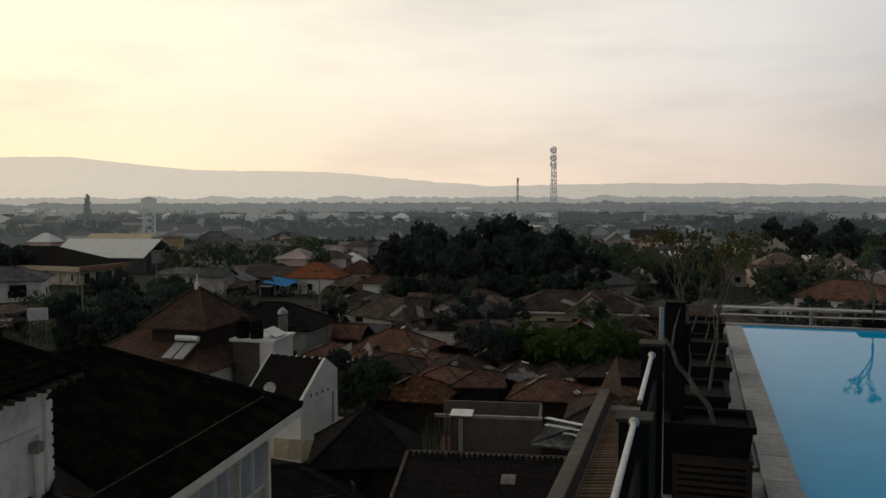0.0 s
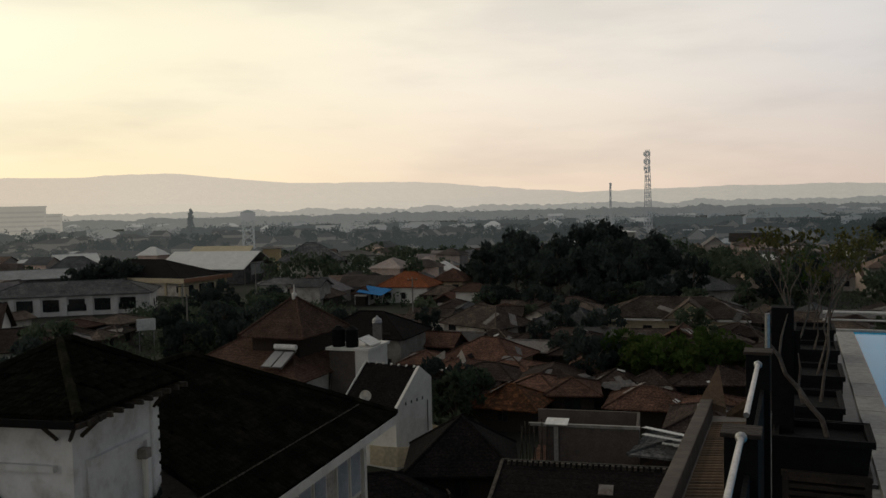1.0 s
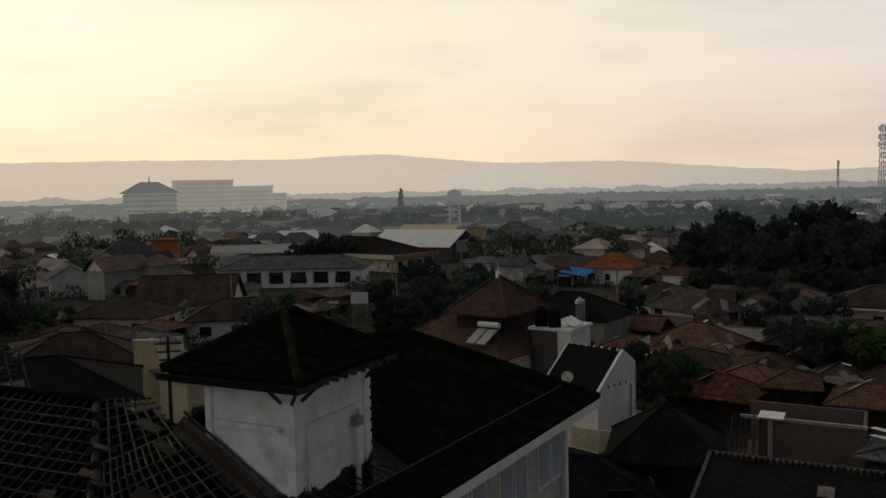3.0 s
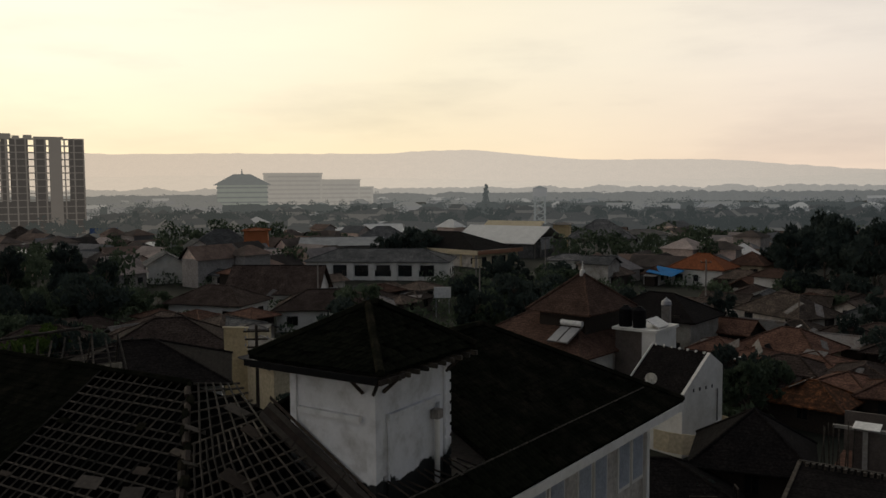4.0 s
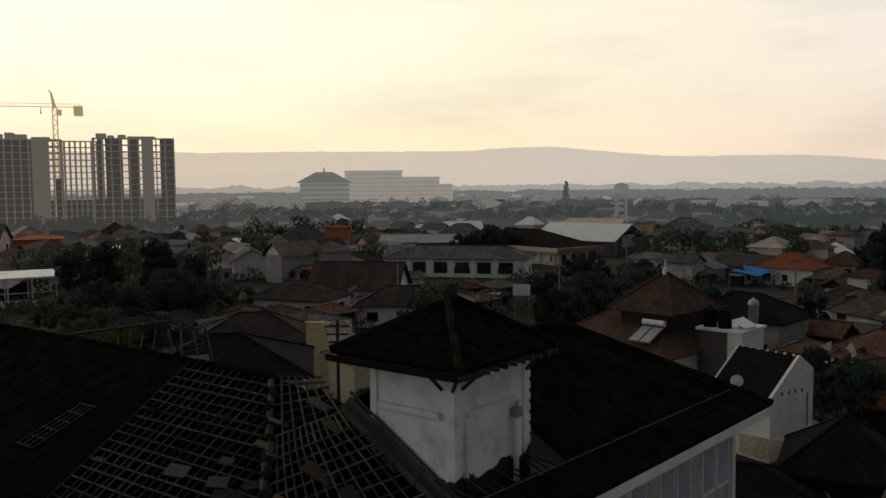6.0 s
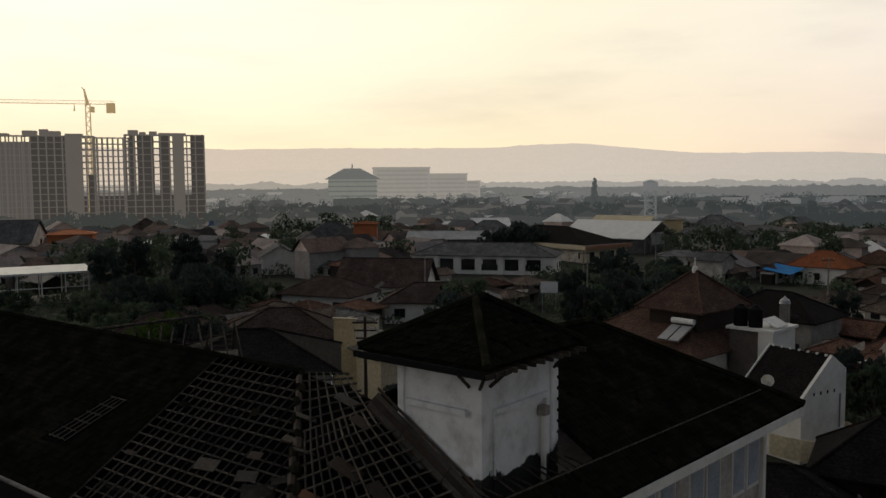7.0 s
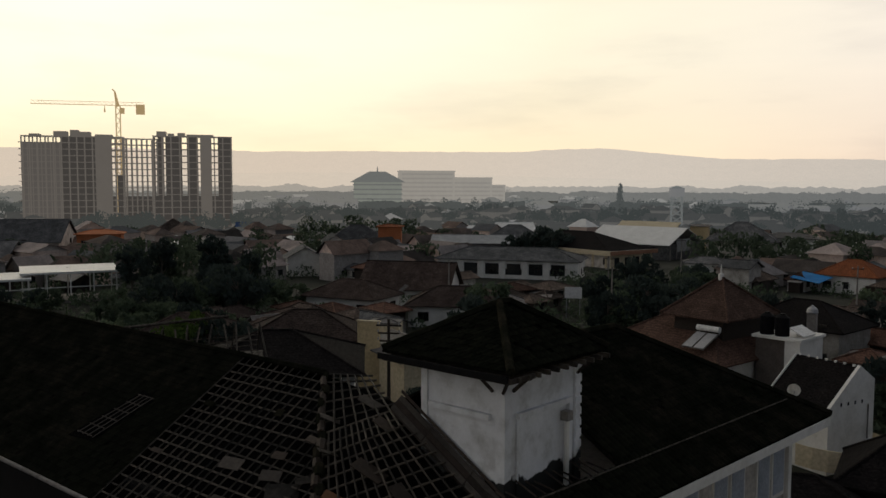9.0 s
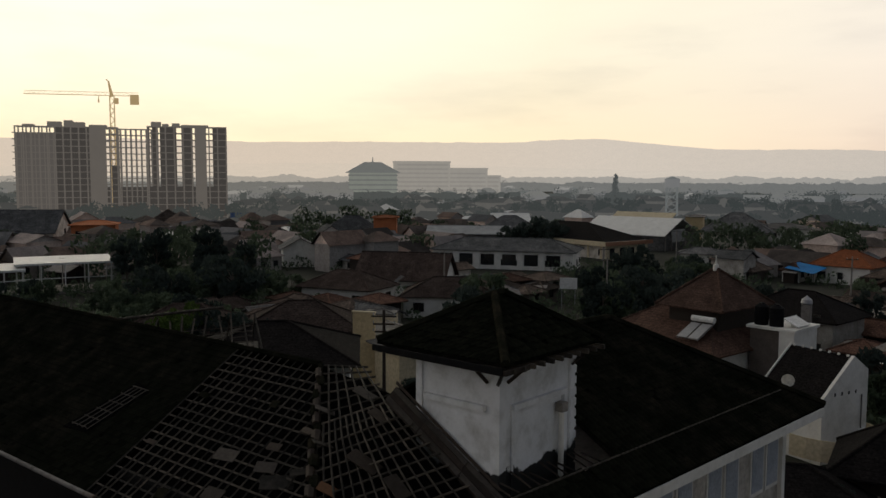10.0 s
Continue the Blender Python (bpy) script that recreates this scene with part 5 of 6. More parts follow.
# poles
for x, y, h, arms in ((-74, 108, 8.4, 1), (-56, 128, 8.6, 1), (-36.8, 46.2, 10.6, 3), (-48, 111, 8.6, 1), (-20, 135, 8.5, 1), (-60, 175, 9, 1)):
    po = thing("power_pole", "grey power pole with cross arms" if arms < 3 else "dark timber power pole with three cross arms", "pole", pose(x, y, 0, 0, 0, 30), "power poles")
    part("shaft", tube([(0, 0, 0), (0, 0, h)], [0.16, 0.1], 8), M["concrete" if arms < 3 else "dark_wood"], po)
    for k in range(arms):
        a_ob = part("cross_arm", box(-0.9 + 0.12 * k, 0.9 - 0.12 * k, -0.06, 0.06, h - 0.5 - 0.55 * k, h - 0.38 - 0.55 * k), M["dark_wood"], po)
        for sx in (-0.75, 0.75):
            part("insulator", tube([(sx, 0, h - 0.38 - 0.55 * k), (sx, 0, h - 0.2 - 0.55 * k)], 0.05, 6), M["steel"], a_ob)

# ---- the wider town ----
rnd = random.Random(17)
KINDS = [("roof_tile", "plaster", "low house with weathered brown tiles"), ("brown_tile", "white_wall", "white house with dark brown tiles"), ("red_tile", "dark_wood", "dark timber house with dull red tiles"),
         ("grey_roof", "plaster", "low house with grey tiles"), ("dull_tile", "dark_wood", "dark timber house with weathered brown tiles"), ("zinc", "dark_wood", "low timber house with rusty metal roof"),
         ("grey_roof", "white_wall", "white house with grey tiles"), ("roof_tile", "tarp", "drab unpainted house with weathered tiles")]
protos = []
for k in range(24):
    rf, wl, lb = KINDS[k % 8]
    w, d = rnd.uniform(3.6, 7.4), rnd.uniform(3.2, 5.2)
    two = k % 7 == 3
    ob = house("town_house", lb + (", two storeys" if two else ""), w, d, 4.8 if two else rnd.uniform(2.1, 2.8), rnd.uniform(0.9, 1.6), M[rf], M[wl], pose(0, 600 + 30 * k, 0), hip=k % 5 not in (1, 3), over=rnd.uniform(0.4, 0.9), rnd=rnd, group="town houses", sides=(0, 1) if k % 2 else (0, 3), gap=3.0)
    if k % 3 == 0:
        part("lean_to", slab([(-w / 2 - 2.2, -d / 2, 2.0), (-w / 2 + 0.1, -d / 2, 2.35), (-w / 2 + 0.1, d / 3, 2.35), (-w / 2 - 2.2, d / 3, 2.0)], 0.08), M["zinc"], ob, "rusty sheet lean-to")
        part("lean_to_wall", box(-w / 2 - 2.0, -w / 2 - 0.01, -d / 2 + 0.3, d / 3 - 0.3, 0, 1.95), M["dark_wood"], ob)
    protos.append(ob)


def free(x, y, r):
    return all((x - a) ** 2 + (y - b) ** 2 > (r * 0.8 + c) ** 2 for a, b, c in KEEP)


def wooded(x, y):
    return noise.noise(Vector((x * 0.016, y * 0.016, 5.0)))


def town_rows(start, stop, gap0, grow_by):
    out, d = [], start
    while d < stop:
        gap = gap0 + min(3.0, max(0, d - 100) * grow_by) + max(0, d - 190) * 0.02
        n = int(radians(112) * d / gap)
        for i in range(n):
            az = -76 + 112 * (i + 0.5 + rnd.uniform(-0.35, 0.35)) / n
            p = polar(az, d + rnd.uniform(-0.35, 0.35) * gap)
            out.append((p.x, p.y, d, az))
        d += gap * 0.95
    return out


class Joined:
    """Plain vertices and faces of many small houses, gathered into one mesh."""

    def __init__(self):
        self.v, self.f, self.m = [], [], []

    def quad(self, pts, mat):
        k = len(self.v)
        self.v += [tuple(p) for p in pts]
        self.f.append(tuple(range(k, k + len(pts))))
        self.m.append(mat)

    def house(self, x, y, rot, w, d, hw_, hr, hip, roof, wall):
        m = pose(x, y, 0, 0, 0, rot)
        P = lambda a, b, c: m @ Vector((a, b, c))
        cs = [(-w / 2, -d / 2), (w / 2, -d / 2), (w / 2, d / 2), (-w / 2, d / 2)]
        for i in range(4):
            (a, b), (c, e) = cs[i], cs[(i + 1) % 4]
            self.quad((P(a, b, 0), P(c, e, 0), P(c, e, hw_), P(a, b, hw_)), wall)
        o = 0.6
        X, Y, r = w / 2 + o, d / 2 + o, (max(0.2, (w - d) / 2) if hip else w / 2 + o)
        z = hw_ - 0.25
        A, B, C, D, R0, R1 = P(-X, -Y, z), P(X, -Y, z), P(X, Y, z), P(-X, Y, z), P(-r, 0, z + hr), P(r, 0, z + hr)
        self.quad((A, B, R1, R0), roof), self.quad((C, D, R0, R1), roof)
        if hip:
            self.quad((B, C, R1), roof), self.quad((D, A, R0), roof)
        else:
            self.quad((P(-w / 2, -d / 2, hw_), P(-w / 2, d / 2, hw_), P(-w / 2, 0, z + hr)), wall)
            self.quad((P(w / 2, -d / 2, hw_), P(w / 2, d / 2, hw_), P(w / 2, 0, z + hr)), wall)
        for i in range(2):
            a = -w / 2 + w * (i + 0.5) / 2
            self.quad((P(a - .6, -d / 2 - .05, 1), P(a + .6, -d / 2 - .05, 1), P(a + .6, -d / 2 - .05, 2.2), P(a - .6, -d / 2 - .05, 2.2)), 2)

    def link(self, name, mats, label):
        me = bpy.data.meshes.new(name)
        me.from_pydata(self.v, [], self.f)
        for q in mats:
            me.materials.append(q)
        me.polygons.foreach_set("material_index", self.m)
        return tagged(new(name, me), label, "houses", kind="stuff")


trees_at, used = [], 0
mid_town, far_town = Joined(), Joined()
spare = list(protos)
for x, y, d, az in town_rows(60, 560, 5.4, 0.034):
    if d < 88 and az < -18 or not free(x, y, 3.0):
        continue
    if -5 < az < 10.5 and 172 < d < 235:
        continue
    if az > 15.5 and d < 68 or -26.5 < az < -15.5 and 104 < d < 186:
        continue
    wood = wooded(x, y) + (0.30 if 17 < az and d > 150 else 0) + (0.1 if d > 320 else 0) + (0.12 if az < -45 and d < 170 else 0)
    if wood > 0.27:
        trees_at.append((x, y, 1.0, d))
        continue
    rot = -12 + 90 * rnd.randrange(2) + rnd.uniform(-12, 12)
    if used < 300:
        if d >= 150 and spare:
            ob = spare.pop()
            ob.matrix_basis = fwd(x, y, rot)
        else:
            pick = rnd.choice(protos)
            while d < 150 and protos.index(pick) in (1, 3, 6, 9, 10, 14, 17, 22) or d < 112 and az > -12 and protos.index(pick) % 8 in (0, 1, 3, 6) or d < 98 and az > -12 and protos.index(pick) not in (2, 4, 12, 20):
                pick = rnd.choice(protos)
            ob = copy_thing(pick, fwd(x, y, rot))
        used += 1
    else:
        town = mid_town if d < 300 else far_town
        big = rnd.random() < 0.12
        town.house(x, y, rot, rnd.uniform(6, 11) * (1.8 if big else 1), rnd.uniform(5, 8) * (1.4 if big else 1), rnd.uniform(2.6, 3.6) + (3 if rnd.random() < 0.15 else 0), rnd.uniform(1.6, 3.0), rnd.random() < 0.55, 0 if rnd.random() < 0.66 else (3 if rnd.random() < 0.86 else 4), 1)
    if rnd.random() < 0.24:
        trees_at.append((x + rnd.uniform(-5, 5), y + rnd.uniform(3, 5), 0.72, d))
mid_town.link("town_roofs", [M["island_roof"], M["island_wall"], M["glass"], M["island_grey"], M["white_metal"]], "many small tiled houses packed together farther off")
far_town.link("town_backdrop", [M["far_tiles"], M["far_town_wall"], M["far_tiles"], M["far_tiles"], M["far_steel"]], "far roofs with morning haze painted as glow")

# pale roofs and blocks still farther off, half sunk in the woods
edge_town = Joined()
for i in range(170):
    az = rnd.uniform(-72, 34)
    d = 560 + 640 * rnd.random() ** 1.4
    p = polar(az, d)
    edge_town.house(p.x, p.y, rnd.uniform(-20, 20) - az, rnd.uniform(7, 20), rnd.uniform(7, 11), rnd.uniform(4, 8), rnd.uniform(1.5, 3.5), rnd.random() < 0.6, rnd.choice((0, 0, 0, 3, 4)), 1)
edge_town.link("distant_houses", [M["farther_wood"], M["far_steel"], M["far_roof"], M["far_roof"], M["far_pale"]], "distant pale roofs with haze painted as glow")

# ---- trees ----
def grow(label, height, spread, mat, seed, **k):
    return tree("tree", label, height, spread, M[mat], random.Random(seed), **k)


kinds = [grow("broad dark green tree among houses", 8.5, 3.4, "leaf", 1, clumps=20, per=44, size=0.42, bare=0.2, group="town trees"), grow("tall dark green tree", 11, 3.2, "leaf_dark", 2, clumps=22, per=44, size=0.45, bare=0.2, group="town trees"),
         grow("low spreading green tree", 6.5, 3.6, "leaf", 3, clumps=18, per=44, size=0.42, bare=0.2, group="town trees"), grow("slim green tree among roofs", 9.5, 2.0, "leaf", 4, clumps=16, per=44, size=0.4, bare=0.2, group="town trees"),
         grow("dense dark tree among roofs", 9, 4.0, "leaf_dark", 5, clumps=24, per=44, size=0.45, bare=0.2, group="town trees")]
first = [True] * len(kinds)


def plant(k, x, y, s, z=0.0):
    m = pose(x, y, z, 0, 0, rnd.uniform(0, 360))
    if first[k]:
        first[k] = False
        kinds[k].matrix_basis = m @ Matrix.Scale(s, 4)
        return
    kinds_scale = kinds[k].scale.copy()
    kinds[k].scale = (s, s, s)
    copy_thing(kinds[k], m)
    kinds[k].scale = kinds_scale


mid_wood, far_belt, planted = bmesh.new(), bmesh.new(), 0
trees_at.sort(key=lambda q: q[3])
for x, y, s, far in trees_at:
    az = math.degrees(math.atan2(x, y))
    if (-31 < az < -15.5 or -46.6 < az < -41.4) and far < 186 or -41.4 <= az < -33 and far < 112 or 17.8 < az < 21.2 and far < 236:
        continue
    if far > 75 and all((x - a) ** 2 + (y - b) ** 2 > (c * 0.8) ** 2 for a, b, c in KEEP):
        if planted < 85:
            plant(rnd.randrange(5), x, y, s * rnd.uniform(0.7, 1.05))
            planted += 1
        else:
            h = s * rnd.uniform(6.5, 11)
            for _ in range(5):
                blob(far_belt if far > 300 else mid_wood, (x + rnd.uniform(-2, 2), y + rnd.uniform(-2, 2), h * rnd.uniform(0.4, 0.8)), rnd.uniform(1.4, 2.6), 22 if far > 300 else 30, 0.8 if far > 300 else 0.6, rnd)
tagged(part("town_trees", mid_wood, M["leaf"]), "dark tree tops between the farther roofs", "trees", kind="stuff")
tagged(part("tree_backdrop", far_belt, M["far_leaf"]), "far tree tops with morning haze painted as glow", "trees", kind="stuff")
# dark grove in the middle distance
for i in range(40):
    az, dd = rnd.uniform(-4.6, 8.9), rnd.uniform(158, 232)
    p = polar(az, dd)
    edge = 1.0 - 0.35 * abs((az - 2.7) / 7.3) ** 3
    plant(rnd.choice((1, 4)), p.x, p.y, rnd.uniform(1.05, 1.5) * edge)
for i in range(12):
    p = polar(rnd.uniform(-4.4, 8.4), rnd.uniform(146, 160))
    plant(rnd.choice((2, 4)), p.x, p.y, rnd.uniform(0.55, 0.8))
# wide dark trees before the pale hall, and the belt beyond the pool
for az, dd, s_ in ((-28.6, 222, 1.05), (-27.4, 221, 1.15), (-29.9, 224, 0.85)):
    p = polar(az, dd)
    plant(4, p.x, p.y, s_)
for i in range(34):
    az, dd = rnd.uniform(21.4, 31), rnd.uniform(185, 330)
    p = polar(az, dd)
    plant(rnd.choice((0, 1, 4)), p.x, p.y, rnd.uniform(0.9, 1.25))
# garden trees between the long buildings and the brown hip roof
for i in range(34):
    p = polar(rnd.uniform(-25.5, -15.8), rnd.uniform(106, 172))
    if free(p.x, p.y, 1.0):
        plant(rnd.choice((0, 2, 4)), p.x, p.y, rnd.uniform(0.5, 0.85))
for i in range(12):
    p = polar(rnd.uniform(-53, -42), rnd.uniform(88, 140))
    if free(p.x, p.y, 1.0):
        plant(rnd.choice((0, 2, 4)), p.x, p.y, rnd.uniform(0.4, 0.65))
for x, y, s, k in ((-7.2, 73.5, 0.72, 0), (-5.9, 79, 0.7, 2), (-8.4, 78, 0.7, 4), (-30, 64, 0.55, 0), (-36, 70, 0.7, 2), (-42, 78, 0.7, 0), (22, 78, 0.7, 4), (28, 84, 0.7, 1), (24, 70, 0.6, 2), (31, 92, 0.8, 0)):
    plant(k, x, y, s)
for i in range(22):
    a, b = rnd.uniform(-38, -12), rnd.uniform(38, 58)
    if free(a, b, 0.5) and math.degrees(math.atan2(a, b)) > -48:
        plant(rnd.choice((1, 4)), a, b, rnd.uniform(0.35, 0.5))
green = grow("bright green bushy tree", 7.5, 3.0, "leaf_bright", 9, clumps=26, per=90, size=0.26, bare=0.2, group="bright trees")
green.matrix_basis = pose(12.0, 86, 0)
for x, y, r in ((15.5, 85, 60), (18.5, 88, 140), (9.5, 89, 220)):
    copy_thing(green, pose(x, y, 0 if x > 0 else 1.5, 0, 0, r))
cyp = thing("cypress", "tall dark narrow conifer rising above the roofs", "tree", pose(*polar(-22.95, 450)))
part("trunk", tube([(0, 0, 0), (0, 0, 20)], [0.4, 0.08], 7), M["bark"], cyp)
bm = bmesh.new()
for i in range(30):
    z = 2 + 19 * i / 29
    blob(bm, (rnd.uniform(-.5, .5), rnd.uniform(-.5, .5), z), 0.4 + 2.6 * (1 - i / 29) ** 0.8, 40, 0.55, rnd)
# the crown takes its haze from far_wood's painted glow
part("crown", bm, M["far_wood"], cyp)

for i in range(26):
    az, dd = rnd.uniform(-17, -6), rnd.uniform(36, 54)
    p = polar(az, dd)
    plant(4, p.x, p.y, rnd.uniform(0.22, 0.34))

# low bushes filling the gardens between the houses
under, ru_ = bmesh.new(), random.Random(31)
for az_lo, az_hi, near_, far_, n in ((-27, -15, 96, 190, 260), (-66, -40, 58, 190, 420), (-40, -27, 84, 150, 60), (-14, -5, 58, 75, 40), (15, 27, 66, 190, 160), (-15, 14, 135, 190, 120)):
    for _ in range(n):
        az, dd = ru_.uniform(az_lo, az_hi), math.sqrt(ru_.uniform(near_ * near_, far_ * far_))
        p = polar(az, dd)
        if all((p.x - a) ** 2 + (p.y - b) ** 2 > (c * 0.72) ** 2 for a, b, c in KEEP):
            r = ru_.uniform(0.9, 2.1)
            blob(under, (p.x, p.y, r * 0.7), r, 42, 0.32, ru_)
tagged(part("undergrowth", under, M["leaf"]), "low dark green bushes between houses", "bushes", kind="stuff")

# loose sheets, boards and tarpaulins lying on the low roofs
flat = {}
for nm, mt_, w, d in (("metal_sheet", "zinc", 2.4, 0.9), ("white_board", "white_metal", 1.1, 0.4), ("tarpaulin", "tarp", 2.2, 1.3)):
    bm = corrugated(w, d, 10, 0.03, 0.03)
    flat[nm] = mesh_of(nm, bm, M[mt_])
LABELS = {"metal_sheet": "loose rusty corrugated sheet on a low roof", "white_board": "pale loose board on a low roof", "tarpaulin": "pale sheet spread over a low roof"}
deps = bpy.context.evaluated_depsgraph_get()
for i in range(270):
    az, dd = (rnd.uniform(-12, 16), rnd.uniform(62, 135)) if i < 190 else (rnd.uniform(-60, -20), rnd.uniform(95, 170))
    p = polar(az, dd)
    hit, loc, nor, _, ob, _ = scene.ray_cast(deps, (p.x, p.y, 30), (0, 0, -1))
    if not hit or not 1.5 < loc.z < 6.5 or ob.name.startswith(("crown", "trunk", "undergrowth", "town_trees")) or (ob.parent and ob.parent.name.startswith(("gable_house", "finial_house", "white_annex", "water_tank", "satellite_dish", "solar_heater"))):
        continue
    nm = rnd.choice(("metal_sheet", "metal_sheet", "metal_sheet", "metal_sheet", "white_board", "metal_sheet" if i < 190 else "metal_sheet"))
    q = nor.to_track_quat("Z", "Y").to_matrix().to_4x4()
    sheet = new(nm, flat[nm])
    sheet.matrix_basis = Matrix.Translation(loc + nor * 0.03) @ q @ pose(0, 0, 0, 0, 0, rnd.uniform(0, 360)) @ Matrix.Scale(rnd.uniform(0.6, 1.2), 4)
    tagged(sheet, LABELS[nm], nm.replace("_", " "), "loose roof pieces")

# low gardens behind the ruined roof
for i in range(46):
    az, dd = rnd.uniform(-63, -44), rnd.uniform(56, 104)
    p = polar(az, dd)
    if free(p.x, p.y, -2.0) or i % 3 == 0:
        plant(rnd.choice((0, 2, 4)), p.x, p.y, rnd.uniform(0.45, 0.8))
copy_thing(green, pose(*polar(-53.2, 84), 0, 0, 40))
copy_thing(green, pose(*polar(-51.6, 90), 0, 0, 130))

for i in range(42):
    az, dd = rnd.uniform(-64, -43), rnd.uniform(104, 148)
    p = polar(az, dd)
    if all((p.x - a) ** 2 + (p.y - b) ** 2 > 11 ** 2 for a, b in ((-137, 82.5), (-141, 71))) and not -46.4 < az < -42:
        plant(rnd.choice((0, 2, 2, 4)), p.x, p.y, rnd.uniform(0.4, 0.72))
# ---- pool, railing and plants on the roof deck ----
pool = thing("swimming_pool", "rooftop swimming pool full of still bright blue water", "pool", PL)
part("water", box(0.60, 8.0, -6, 11.25, DECK - 0.058, DECK - 0.045), M["water"], pool)
for i in range(26):
    y = -2.0 + i * 0.5
    part("coping_stone", box(0.41, 0.60, y + 0.004, y + 0.496, DECK - 0.06, DECK - 0.01), M["coping"], pool, "grey stone pool edge")
part("far_edge", box(0.41, 8.0, 11.25, 11.33, DECK - 0.06, DECK - 0.02), M["coping"], pool)
part("overflow_wall", box(0.0, 8.6, 11.34, 11.6, 17.2, 18.25), M["black"], pool, "dark overflow channel")
wet = tagged(part("wet_channel", box(0.05, 0.405, 5.3, 11.0, DECK - 0.06, DECK - 0.035), material("wet_tile", [(0.03, 0.032, 0.034), (0.08, 0.085, 0.09)], 2.0, 0.45, 0.1, 20, spec=0.15)), "dark wet tiled channel beside the pool", "floor", kind="structure")
wet.matrix_basis = PL

fr_ = thing("far_railing", "low steel railing along the far pool edge", "railing", PL)
part("top_rail", tube([(0.3, 12.2, 18.47), (9.0, 12.2, 18.47)], 0.022, 8), M["satin"], fr_)
part("low_rail", tube([(0.3, 12.2, 18.37), (9.0, 12.2, 18.37)], 0.014, 8), M["satin"], fr_)
for i in range(8):
    x = 0.35 + i * 1.2
    part("post", box(x - 0.02, x + 0.02, 12.17, 12.23, 17.2, 18.46), M["steel"], fr_)
part("ledge", box(-0.3, 9.0, 11.6, 12.35, 17.0, 17.2), M["concrete"], fr_)

rail = thing("handrail", "dark post railing with round chrome handrails", "railing", PL)
for y0, y1 in ((0.6, 2.68), (2.98, 3.86)):
    tb = part("tube", tube([(-0.17, y0, 19.28), (-0.17, y1, 19.28)], 0.0095, 12), M["chrome"], rail, "chrome handrail tube")
    bm = bmesh.new()
    bmesh.ops.create_icosphere(bm, subdivisions=2, radius=0.018, matrix=Matrix.Translation((-0.17, y1 + 0.02, 19.28)))
    part("end_ball", bm, M["chrome"], tb)
for y, z in ((2.82, 19.26), (4.05, 19.3), (0.4, 19.26)):
    ps = part("post", box(-0.225, -0.125, y - 0.05, y + 0.05, 18.2, z, bevel=0.006), M["black"], rail)
    part("cap", box(-0.235, -0.115, y - 0.06, y + 0.06, z, z + 0.015, bevel=0.004), M["dark_wood"], ps)
for y0, y1 in ((0.46, 2.76), (2.88, 3.99)):
    part("panel", box(-0.165, -0.15, y0, y1, 18.42, 19.15), M["black"], rail, "dark panel under the handrail")
    part("bottom_rail", box(-0.19, -0.13, y0, y1, 18.36, 18.42), M["black"], rail)

gutter = thing("roof_gutter", "concrete eaves gutter lined with ribbed brown tiles", "gutter", PL)
part("outer_wall", box(-0.68, -0.595, -1.0, 6.62, 17.6, 18.5, bevel=0.012), M["tarp"], gutter)
part("bed", box(-0.595, -0.24, -1.0, 6.6, 17.6, 18.37), M["concrete"], gutter)
part("inner_wall", box(-0.24, -0.205, -1.0, 6.6, 17.6, 18.40), M["dark_wood"], gutter)
rib = mesh_of("rib_tile", tube([(-0.58, -0.035, 18.375), (-0.25, 0.035, 18.385)], 0.016, 6), M["gutter_tile"])
for i in range(95):
    ob = new("rib_tile", rib)
    ob.parent = gutter
    ob.location = (0, 1.2 + i * 0.055, 0)
part("end_fin", slab([(-0.68, 6.55, 18.5), (-0.50, 6.55, 18.45), (-0.57, 6.80, 18.72)], 0.05), M["gutter_tile"], gutter, "brown upturned corner tile")
part("end_fin", slab([(-0.50, 6.6, 18.4), (-0.20, 6.75, 18.62), (-0.20, 6.9, 18.3), (-0.50, 6.8, 18.2)], 0.05), M["gutter_tile"], gutter, "brown upturned corner tile")

tall = thing("tall_post", "tall square black post at the deck edge", "post", PL)
part("shaft", box(-0.14, -0.03, 4.75, 4.86, DECK - 0.06, 19.42, bevel=0.008), M["black"], tall)
part("bracket", box(-0.03, 0.0, 4.77, 4.84, 19.0, 19.3), M["black"], tall)
pole2 = thing("white_pole", "thin pale upright pole by the planters", "pole", PL)
part("shaft", tube([(-0.155, 4.5, DECK - 0.06), (-0.15, 4.5, 19.42)], 0.012, 8), M["chrome"], pole2)

crate = thing("slatted_crate", "dark slatted timber crate under the trough", "crate", PL)
part("body", box(-0.07, 0.295, 4.56, 5.05, DECK - 0.058, 18.61), M["black"], crate)
for x in (-0.085, 0.285):
    part("post", box(x, x + 0.03, 4.53, 4.57, DECK - 0.058, 18.63), M["dark_wood"], crate)
part("top_board", box(-0.09, 0.32, 4.53, 5.06, 18.61, 18.635), M["dark_wood"], crate)
for i in range(7):
    part("slat", box(-0.055, 0.285, 4.535, 4.56, 18.37 + i * 0.036, 18.392 + i * 0.036), M["dark_wood"], crate)


